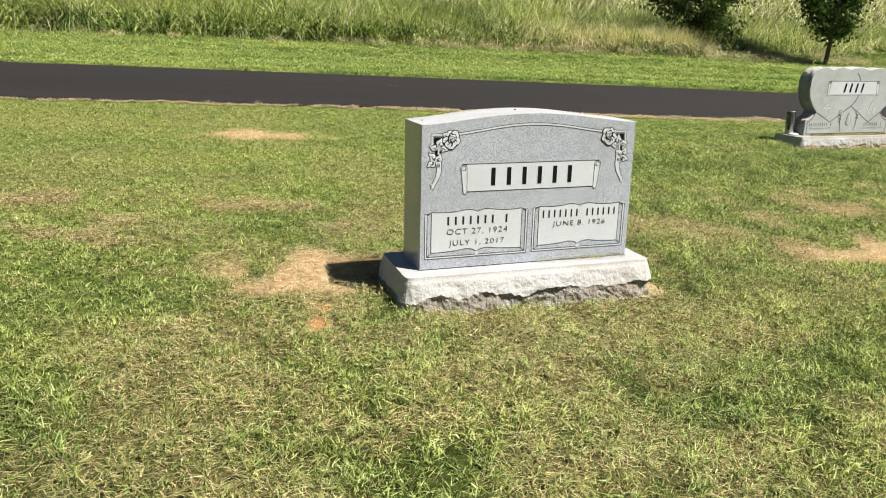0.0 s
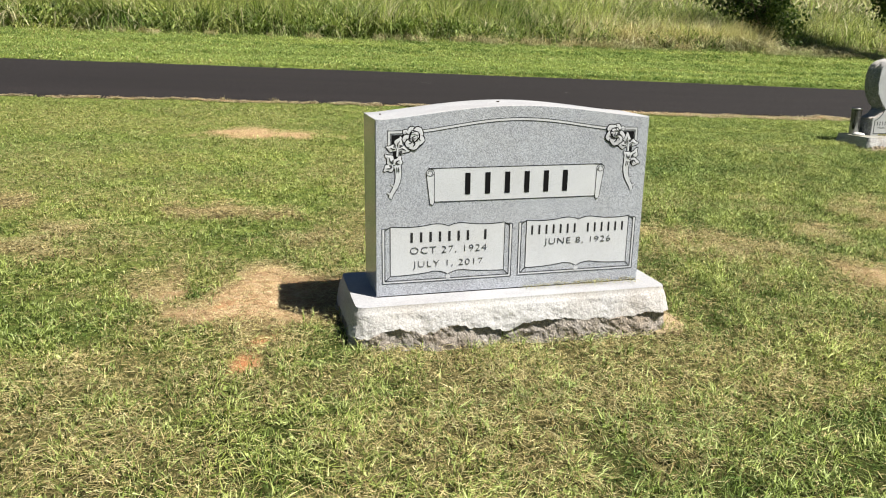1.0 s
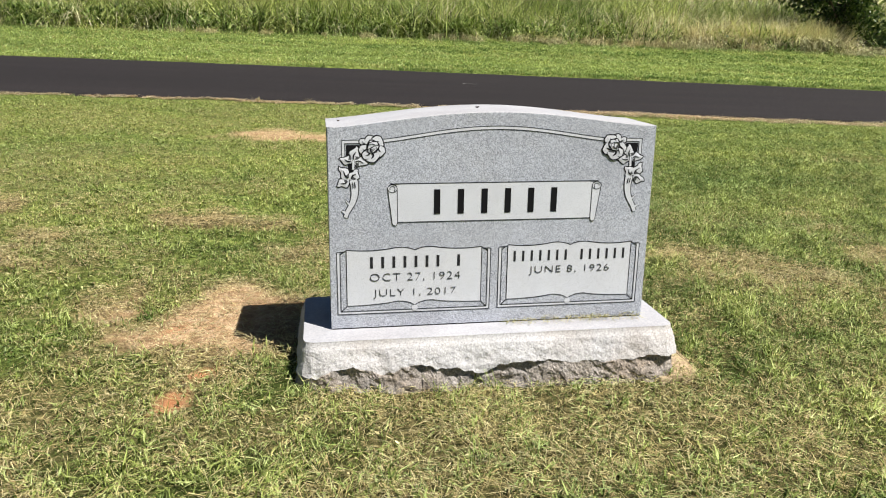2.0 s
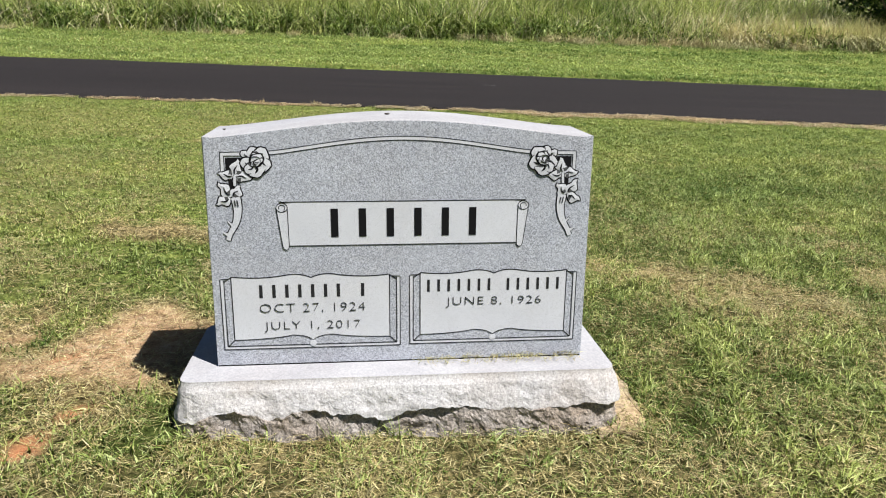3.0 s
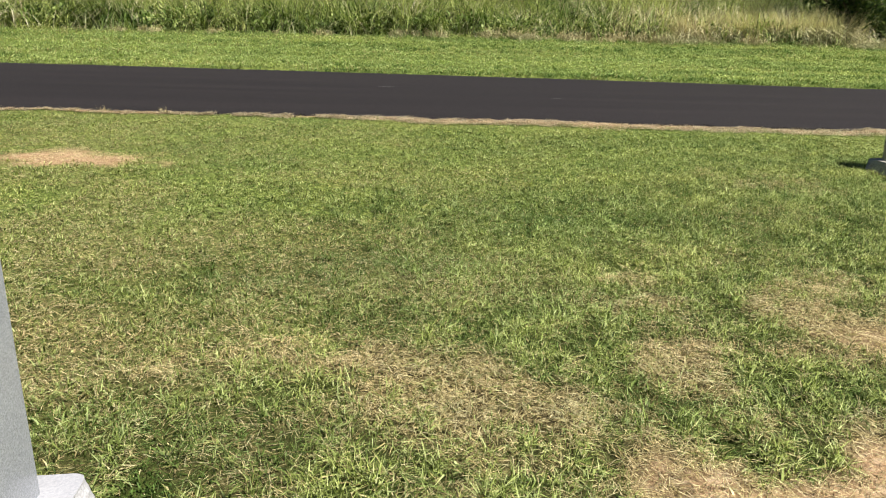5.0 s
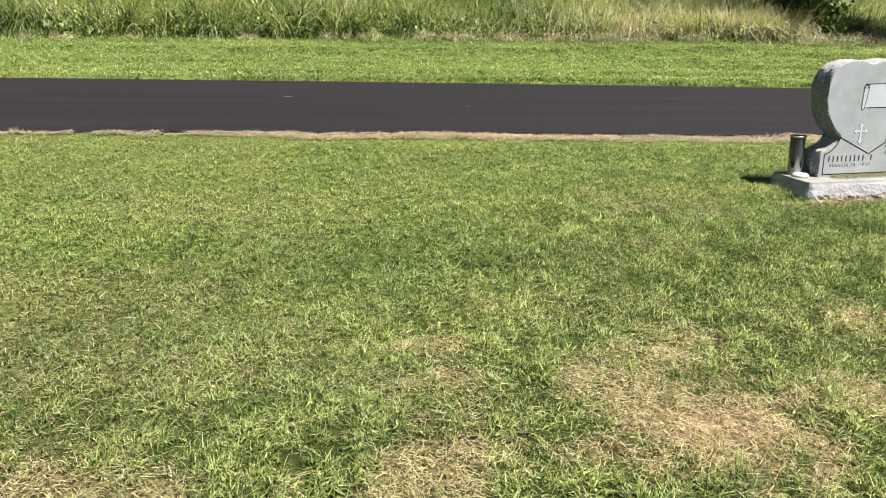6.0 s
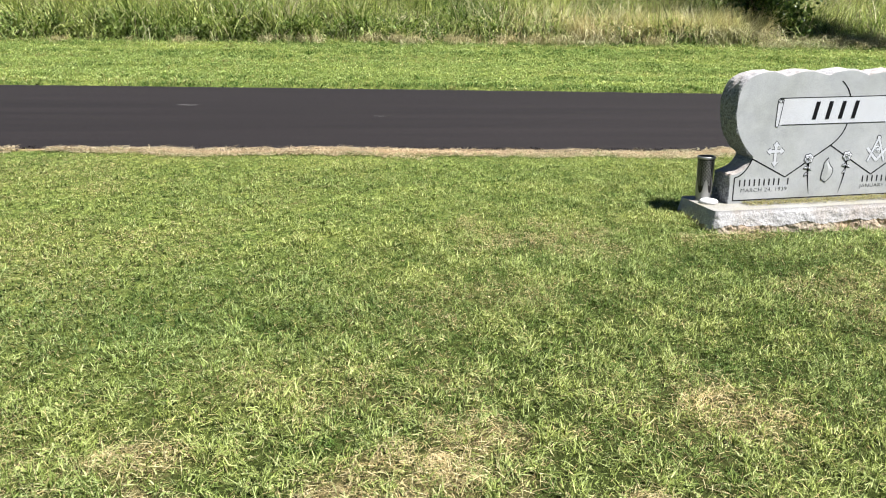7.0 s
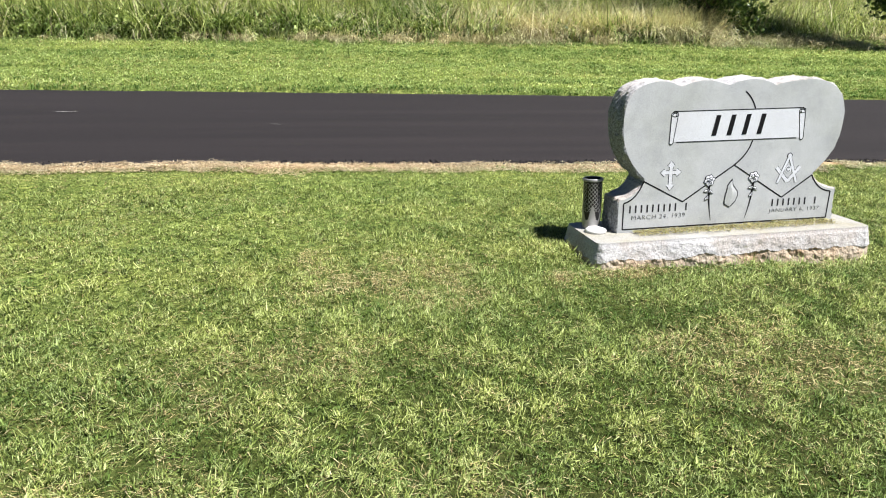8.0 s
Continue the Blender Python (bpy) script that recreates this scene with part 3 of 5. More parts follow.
    ob = blades("grass_tufts", x, y, rng.uniform(0.025, 0.058, n), rng.uniform(0.004, 0.008, n), rng.uniform(0.6, 1.5, n), np.zeros(n), LAWN, 2, deep=0.4 * deepness(x, y))
    tagged(ob, "coarse bright green grass tufts in the lawn", "grass", kind="stuff")


lawn()


def clippings():
    x, y = scatter(-2.4, 10.6, 0.8, 8.4, 7200)
    dry = np.maximum(np.maximum(dryness(x, y), blobs(x, y, BARE)), 0.03)
    keep = (rng.random(len(x)) < 1.3 * dry * (0.45 + 0.6 * np.maximum(clumps(x, y), blobs(x, y, BARE)))) & clear_of_stones(x, y) & (blobs(x, y, RED, 0.6) < 0.4) & (y < near_edge(x) - 0.8 * edge_width(x)) & (x > 0.05 - 0.28 * y) & (x < 1.0 * y + 2.2)
    x, y, dry = x[keep], y[keep], dry[keep]
    n = len(x)
    heap = 0.010 + 0.028 * fractal(x, y, 6.0, 151, 3) * dry
    strip = np.clip(1 - (near_edge(x) - y - edge_width(x)) / 0.1, 0, 1)
    ob = blades("straw_clippings", x, y, rng.uniform(0.022, 0.072, n) * np.clip(1.35 - 0.09 * y, 0.6, 1), rng.uniform(0.0009, 0.0019, n) * (0.75 + 0.22 * y), rng.uniform(1.2, 1.55, n), np.zeros(n), STRAW, 1, -heap, 0.5,
                flat=rng.uniform(0.05, 0.5, n) + 0.5 * strip, swirl=1.6)
    tagged(ob, "dry tan straw clippings lying on the lawn", "straw", kind="stuff")


clippings()


def matted_straw():
    """Small matted clots of dead grass left by the mower."""
    spots = np.array(((3.45, 4.40, 0.055), (2.46, 3.74, 0.050), (1.90, 3.68, 0.050), (4.29, 4.31, 0.045), (5.10, 4.49, 0.055), (0.46, 4.26, 0.060), (-0.17, 4.02, 0.045)))
    x, y, radius = np.repeat(spots, 130, axis=0).T
    n = len(x)
    a, out = rng.uniform(0, 2 * math.pi, n), rng.random(n) ** 0.6
    px, py = x + 1.4 * radius * out * np.cos(a), y + 0.8 * radius * out * np.sin(a)
    lift = 0.30 * radius * (1 - out ** 2) * rng.uniform(0.4, 1.1, n)
    ob = blades("matted_straw", px, py, rng.uniform(0.03, 0.075, n), rng.uniform(0.0012, 0.0024, n), rng.uniform(1.0, 1.6, n), np.zeros(n), STRAW, 2, 0.0, 0.6, relief(px, py) + lift, flat=rng.uniform(0.1, 0.6, n), swirl=0.7)
    tagged(ob, "small matted clots of dead grass clippings on the lawn", "straw", kind="stuff")


matted_straw()


def lane_edge_straw():
    x = rng.uniform(-2.0, 9.5, 30000)
    y = near_edge(x) - 0.035 - edge_width(x) * rng.uniform(-0.1, 1.05, 30000)
    keep = (rng.random(30000) < np.clip(0.6 + 0.15 * x, 0.45, 1)) & (fractal(x, x * 0, 3.0, 181) > 0.30)
    x, y = x[keep], y[keep]
    n = len(x)
    ob = blades("lane_edge_straw", x, y, rng.uniform(0.03, 0.085, n), rng.uniform(0.004, 0.0085, n), rng.uniform(0.9, 1.5, n), np.zeros(n), LANE_STRAW, 1, -0.004, 0.6, flat=rng.uniform(0.1, 0.5, n), swirl=2.0)
    tagged(ob, "bleached straw strewn along the edge of the lane", "straw", kind="stuff")


lane_edge_straw()


def lane_crumbs():
    """Loose dark crumbs broken from the lane's ragged edge."""
    n = 2600
    x = rng.uniform(-2.0, 9.5, n)
    y = near_edge(x) + rng.normal(0.0, 0.03, n) - 0.01
    keep = (fractal(x, x * 0, 4.0, 191) > 0.42) & (rng.random(n) < np.clip((x - 1.0) / 4, 0.05, 1))
    x, y = x[keep], y[keep]
    n = len(x)
    size = rng.uniform(0.004, 0.014, (n, 1))
    c = np.stack([x, y, land(x, y) + 0.010], 1)
    ways = np.array([(1, 0, 0), (-0.6, 0.8, 0), (-0.5, -0.9, 0), (0.1, 0, 0.9), (0, 0.1, -0.8)])
    co = (c[:, None, :] + size[:, :, None] * (ways[None] + rng.normal(0, 0.22, (n, 5, 3)))).reshape(-1, 3)
    tris = np.array([(0, 1, 3), (1, 2, 3), (2, 0, 3), (1, 0, 4), (2, 1, 4), (0, 2, 4)])
    me = mesh_of("lane_crumbs", co, (np.arange(n)[:, None, None] * 5 + tris[None]).reshape(-1, 3))
    me.materials.append(ASPHALT)
    tagged(new("lane_crumbs", me), "loose dark asphalt crumbs along the ragged lane edge", "crumbs", kind="stuff")


lane_crumbs()


def bleached_tuft(x, y, count):
    """A small dead weed at the edge of the lane."""
    px, py = x + rng.normal(0, 0.02, count), y + rng.normal(0, 0.015, count)
    ob = blades("dead_weed", px, py, rng.uniform(0.025, 0.075, count), rng.uniform(0.003, 0.006, count), rng.uniform(0.2, 1.2, count), np.zeros(count), FIELD_STRAW, 2, 0.002, 1.0, swirl=3.0)
    tagged(ob, "small bleached dead weed at the lane edge", "weed", "dead weeds")


bleached_tuft(0.36, 8.40, 26)
bleached_tuft(0.86, 8.39, 40)


def verge():
    x, y = scatter(-5.0, 21.5, 11.4, 18.0, 260)
    x, y, head, tone, tall = tufts(x, y, 5, 0.022)
    ragged = 0.05 * (fractal(x, y, 3.0, 96) - 0.5) + 0.05 * rng.random(len(x)) ** 3
    keep = (y > far_edge(x) + 0.01 - ragged) & (x > 1.3 - 0.47 * y) & (x < 1.17 * y + 0.4) & (y < 16.45 + 1.5 * np.clip((x - 12.4) / 2, 0, 1))
    x, y, head, tone, tall = (v[keep] for v in (x, y, head, tone, tall))
    n = len(x)
    dry = np.clip((fractal(x * 0.35, y * 2.2, 1.1, 91) - 0.5) * 2.6, 0, 0.7) + np.clip((y - 15.7) / 0.6, 0, 1) * 0.8 * fractal(x, y, 2.0, 92)
    is_dry = (rng.random(n) < 0.04 + 0.45 * dry) * rng.uniform(0.4, 0.8, n)
    uncut = np.clip(0.8 - (y - far_edge(x)) / 0.8, 0, 0.65) * np.clip(0.35 + x / 12, 0, 1)
    swath = np.clip((fractal(x * 0.22, y * 2.8, 1.0, 94, 4) - 0.48) * 4.5, -0.7, 0.8)
    clump = np.clip((fractal(x, y, 5.0, 95, 3) - 0.5) * 3.0, -0.6, 0.6)
    deep = np.clip(-0.35 * np.clip((2.5 - x) / 4, 0, 1) + uncut + swath + clump + tone, -1, 1)
    length = rng.uniform(0.03, 0.085, n) * (0.6 + 0.8 * fractal(x, y, 3.0, 93)) * tall * (1 + 0.5 * uncut)
    ob = blades("verge_grass", x, y, length, rng.uniform(0.007, 0.014, n), rng.uniform(0.5, 1.4, n), is_dry, VERGE, deep=deep, swirl=0.8, heading=head)
    tagged(ob, "short bright green mown verge beyond the lane", "grass", kind="stuff")


verge()


def meadow():
    # a stand of upright blades, then arching clumps along its front
    x, y = scatter(-7.5, 24.0, VERGE_Y, 21.0, 780)
    edge = VERGE_Y + (fractal(x, x * 0, 0.9, 101) - 0.5) * 0.5 + 1.6 * np.clip((x - 12.4) / 2, 0, 1)
    keep = (y > edge) & ((fractal(x, y, 2.4, 108) > 0.55) | (y > edge + 1.0))
    x, y = x[keep], y[keep]
    n = len(x)
    patch = fractal(x, y * 0.6, 0.45, 102)
    tall = 0.28 + 0.5 * np.clip((y - VERGE_Y) / 1.6, 0, 1) * (0.6 + patch)
    tanny = np.clip((fractal(x, y, 0.8, 103) - 0.42) * 2, 0, 1) * (0.10 + 0.95 * np.clip((x - 4) / 7, 0, 1))
    front = np.clip(1 - (y - VERGE_Y) / 0.5, 0, 1)
    is_dry = (rng.random(n) < 0.10 + 0.6 * tanny + 0.45 * front * fractal(x, y, 1.2, 104)) * rng.uniform(0.5, 1.0, n)
    length = tall * rng.uniform(0.6, 1.25, n)
    a = blades("meadow_grass", x, y, length, rng.uniform(0.006, 0.015, n), rng.uniform(0.4, 2.2, n), is_dry, MEADOW, 1, 0.01, 1.0, broad=True, deep=np.clip((fractal(x, y * 0.7, 1.1, 109, 4) - 0.44) * 5 + 0.3 * np.clip((x - 3) / 2, 0, 1) * np.clip((9 - x) / 2, 0, 1), 0, 1) * (1 - 0.6 * tanny) - 0.5 * np.clip((1.5 - x) / 4, 0, 1))
    tagged(a, "tall uncut meadow grass, green with tan seed stalks", "grass", kind="stuff")
    cx = rng.uniform(-7.5, 21, 330)
    cy = VERGE_Y + 0.2 + np.abs(rng.normal(0, 0.9, 330)) + 1.6 * np.clip((cx - 12.4) / 2, 0, 1)
    size = rng.uniform(0.5, 1.2, 330) * np.where(cx < 5, 1.15, 0.85)
    k = 72
    x, y = np.repeat(cx, k) + rng.normal(0, 0.09, 330 * k), np.repeat(cy, k) + rng.normal(0, 0.09, 330 * k)
    n = len(x)
    dry_clump = np.repeat(rng.random(330) < 0.06 + 0.2 * (cx > 5), k)
    is_dry = np.where(dry_clump, 0.85, (rng.random(n) < 0.12) * 0.8)
    b = blades("meadow_clumps", x, y, np.repeat(size, k) * rng.uniform(0.45, 1.0, n), rng.uniform(0.011, 0.027, n), rng.uniform(0.5, 2.2, n), is_dry, MEADOW, 3, 0.01, 1.2, deep=np.repeat(rng.random(330) ** 1.1 * np.clip(1.5 - cx / 10, 0.3, 1), k))
    tagged(b, "arching clumps of tall meadow grass at the field edge", "grass", kind="stuff")
    # broad-leaved weeds in the front of the stand
    cx = rng.uniform(-6.5, 12, 210)
    cy = VERGE_Y + 0.1 + np.abs(rng.normal(0, 0.45, 210)) + 1.6 * np.clip((cx - 12.4) / 2, 0, 1)
    k = 55
    x, y = np.repeat(cx, k) + rng.normal(0, 0.13, 210 * k), np.repeat(cy, k) + rng.normal(0, 0.10, 210 * k)
    n = len(x)
    foot = relief(x, y) + np.repeat(rng.uniform(0.12, 0.42, 210), k) * rng.random(n)
    e = blades("field_weeds", x, y, rng.uniform(0.06, 0.15, n), rng.uniform(0.022, 0.05, n), rng.uniform(0.7, 1.8, n), np.zeros(n), MEADOW, 2, 0.0, 1.0, foot, deep=np.repeat(rng.uniform(0.3, 1.0, 210), k))
    tagged(e, "broad-leaved green weeds among the tall meadow grass", "weeds", kind="stuff")
    x, y = rng.uniform(-7, 18, 26000), VERGE_Y + rng.normal(-0.02, 0.16, 26000)
    y = y + 1.5 * np.clip((x - 12.4) / 2, 0, 1) * rng.random(26000)
    keep = (fractal(x, x * 0.3, 1.4, 107) > 0.5 - 0.12 * np.clip(x / 10, 0, 1)) & (fractal(x, y, 4.0, 112) > 0.47)
    x, y = x[keep], y[keep]
    n = len(x)
    d = blades("dead_grass_fringe", x, y, rng.uniform(0.07, 0.30, n) * np.clip(0.7 + 0.06 * x, 0.7, 1.15), rng.uniform(0.006, 0.014, n), rng.uniform(0.7, 1.7, n), np.zeros(n), FRINGE, 1, 0.0, 1.0)
    tagged(d, "dead tan grass fringe under the tall meadow", "grass", kind="stuff")
    # pale standing straw beside the bushy tree
    x, y = 6.5 + 6.5 * rng.random(12000) ** 0.6, VERGE_Y + 0.15 + np.abs(rng.normal(0, 0.6, 12000))
    y = y + 0.5 * np.clip((x - 12.2) / 0.8, 0, 1)
    keep = (fractal(x, y, 1.5, 171) > 0.72 - 0.03 * x) & (rng.random(12000) < 0.35 + 0.12 * (x - 6.5))
    x, y = x[keep], y[keep]
    n = len(x)
    f = blades("standing_straw", x, y, rng.uniform(0.3, 0.85, n), rng.uniform(0.008, 0.017, n), rng.uniform(0.3, 1.6, n), np.zeros(n), FIELD_STRAW, 2, 0.01, 1.0)
    tagged(f, "pale standing straw at the field edge beside a bushy tree", "grass", kind="stuff")
    x, y = scatter(-22, 55, 21.0, 52.0, 17)
    n = len(x)
    c = blades("far_meadow", x, y, rng.uniform(0.5, 1.0, n), rng.uniform(0.025, 0.06, n), rng.uniform(0.3, 1.3, n), (rng.random(n) < 0.18 + 0.5 * np.clip((x - 6) / 12, 0, 1)) * 0.8, MEADOW, 1, 0.02, 1.0, deep=0.7 * fractal(x, y, 0.5, 110))
    tagged(c, "rough meadow grass on the rising field", "grass", kind="stuff")


meadow()


# ---- stone carving ----
SHALLOW = 0.55


def prism(bm, pts, front, back):
    """A flat shape in the plane of a stone's face, from depth back to depth front (metres towards the viewer)."""
    front *= SHALLOW
    a = [bm.verts.new((u, -front, v)) for u, v in pts]
    b = [bm.verts.new((u, -back, v)) for u, v in pts]
    bm.faces.new(a)
    bm.faces.new(b[::-1])
    for i in range(len(pts)):
        j = (i + 1) % len(pts)
        bm.faces.new((a[i], b[i], b[j], a[j]))


def ribbon(bm, pts, width, front, back=-0.002, closed=False):
    front *= SHALLOW
    pts = [Vector(p) for p in pts]
    n = len(pts)
    rows = []
    for i, p in enumerate(pts):
        q, r = (pts[i - 1] if i or closed else p), (pts[(i + 1) % n] if i < n - 1 or closed else p)
        d = (r - q).normalized() if (r - q).length > 1e-9 else Vector((1, 0))
        w = width(i / max(1, n - 1)) if callable(width) else width
        s = Vector((-d.y, d.x)) * w / 2
        rows.append([bm.verts.new((*(p + k * s).to_tuple()[:1], -f, (p + k * s).y)) for k, f in ((1, front), (-1, front), (-1, back), (1, back))])
    for i in range(n if closed else n - 1):
        a, b = rows[i], rows[(i + 1) % n]
        for k in range(4):
            bm.faces.new((a[k], a[(k + 1) % 4], b[(k + 1) % 4], b[k]))
    if not closed:
        bm.faces.new(rows[0])
        bm.faces.new(rows[-1][::-1])


def curve2(a, c, b, n=12):
    a, b, c = Vector(a), Vector(b), Vector(c)
    return [tuple((1 - s) ** 2 * a + 2 * s * (1 - s) * c + s * s * b) for s in (i / n for i in range(n + 1))]


def carve(name, parent, mat, draw, label=""):
    bm = bmesh.new()
    draw(bm)
    return part(name, bm, mat, parent, label)


def bars(parent, mat, u0, u1, v0, v1, words, front, slant=0.0, fill=0.26):
    """Lettering as plain bars: one upright bar for each character of the words' lengths."""
    total = sum(words) + 0.9 * (len(words) - 1)
    step, at = (u1 - u0) / total, u0
    for w in words:
        for _ in range(w):
            c, h, lean = at + step / 2, step * fill / 2, slant * (v1 - v0)
            carve("letter_bar", parent, mat, lambda bm: prism(bm, [(c - h, v0), (c + h, v0), (c + h + lean, v1), (c - h + lean, v1)], front, -0.001))
            at += step
        at += 0.9 * step


def cut(parent, line, width, front, mat=None):
    carve("carved_line", parent, mat or INK, lambda bm: ribbon(bm, line, width, front))


def lettering(text, parent, mat, u0, u1, v0, v1, front, rise=0.0, slant=0.0):
    cu = bpy.data.curves.new("lettering", "FONT")
    cu.body, cu.extrude, cu.resolution_u = text, 0.0008, 3
    cu.space_character, cu.offset = 1.12, -0.028
    tmp = bpy.data.objects.new("tmp", cu)
    scene.collection.objects.link(tmp)
    me = bpy.data.meshes.new_from_object(tmp.evaluated_get(bpy.context.evaluated_depsgraph_get()))
    bpy.data.objects.remove(tmp)
    co = np.array([v.co for v in me.vertices])
    lo, hi = co.min(0), co.max(0)
    for v in me.vertices:
        s = (v.co.y - lo[1]) / (hi[1] - lo[1])
        u = u0 + (u1 - u0) * (v.co.x - lo[0]) / (hi[0] - lo[0])
        w = v0 + (v1 - v0) * s
        v.co = (u + slant * (w - v0), -front - v.co.z, w)
    whole = bmesh.new()
    whole.from_mesh(me)
    bpy.data.meshes.remove(me)
    bmesh.ops.remove_doubles(whole, verts=whole.verts, dist=1e-5)
    left = set(whole.verts)
    while left:
        stack, island = [left.pop()], []
        while stack:
            v = stack.pop()
            island.append(v)
            for e in v.link_edges:
                w = e.other_vert(v)
                if w in left:
                    left.remove(w)
                    stack.append(w)
        bm, twin = bmesh.new(), {}
        for v in island:
            twin[v] = bm.verts.new(v.co)
        for f in {f for v in island for f in v.link_faces}:
            bm.faces.new([twin[v] for v in f.verts])
        part("letter", bm, mat, parent).location.z = rise
    whole.free()


def petal(name, parent, u, v, angle, length, width, lift, rim=0.0016, fold=0.002, mats=None, crease=True):
    """A carved petal or leaf: a domed teardrop with a creased rib and a dark cut round it."""
    bm = bmesh.new()
    d, s = Vector((math.cos(angle), math.sin(angle))), Vector((-math.sin(angle), math.cos(angle)))
    o, n = Vector((u, v)), 9
    outer, inner, ridge = [], [], []
    for side in (1, -1):
        for i in range(n + 1) if side > 0 else range(n - 1, 0, -1):
            t = i / n
            inside = 0 < t < 1
            w = width / 2 * (math.sin(math.pi * t ** 0.68) ** 1.05 * (1 + 0.10 * math.sin(15 * t + side)) if name != "petal" else math.sin(math.pi * t ** 0.85) ** 0.62) if inside else 0.0
            wave = (0.10 if name != "petal" else 0.05) * width * math.sin(9 * t + u * 300) if inside else 0.0
            outer.append(o + d * (length * t + rim * (2 * t - 1)) + s * (side * (w + (rim if inside else 0)) + wave))
            inner.append(o + d * (length * t * 0.94 + 0.02 * length) + s * (side * w * 0.9 + wave))
    put = lambda p, depth: bm.verts.new((p.x, -depth, p.y))
    low, top, edge = [put(p, -0.001) for p in outer], [put(p, lift - 0.0004) for p in outer], [put(p, lift) for p in inner]
    m = len(outer)
    for i in range(m):
        j = (i + 1) % m
        for ring_a, ring_b in ((low, top), (top, edge)):
            bm.faces.new((ring_a[i], ring_a[j], ring_b[j], ring_b[i])).material_index = 1
    for i in range(1, n):
        a_, b_ = inner[i], inner[m - i]
        ridge.append(put((a_ + b_) / 2, lift + fold * math.sin(math.pi * i / n)))
    spine = [edge[0]] + ridge + [edge[n]]
    for i in range(n):
        right_a, right_b = edge[(m - i) % m], edge[(m - i - 1) % m]
        for ring in ((edge[i], edge[i + 1], spine[i + 1], spine[i]), (spine[i], spine[i + 1], right_b, right_a)):
            corners = list(dict.fromkeys(ring))
            if len(corners) > 2:
                half = ring[0] is spine[i]
                bm.faces.new(corners).material_index = 2 if crease and half and i in (1, 2) else 0
    if crease:
        before = set(bm.faces)
        rib = [(o + d * length * (0.12 + 0.1 * i) + s * width * 0.10 * math.sin(0.8 * i)).to_tuple() for i in range(6)]
        ribbon(bm, rib, lambda t: width * 0.13 * math.sin(math.pi * (0.12 + 0.8 * t)), (lift + fold + 0.0003) / SHALLOW, lift)
        for f in set(bm.faces) - before:
            f.material_index = 1
    return part(name, bm, mats or [FROSTED, INK, SHADE], parent)


def stalk(name, parent, line, wide, rim, lift):
    """A carved stem with a dark cut along both sides."""
    bm = bmesh.new()
    ribbon(bm, line, lambda t: wide(t) + rim, lift - 0.0012)
    for f in bm.faces:
        f.material_index = 1
    ribbon(bm, line, wide, lift)
    return part(name, bm, [FROSTED, INK], parent)


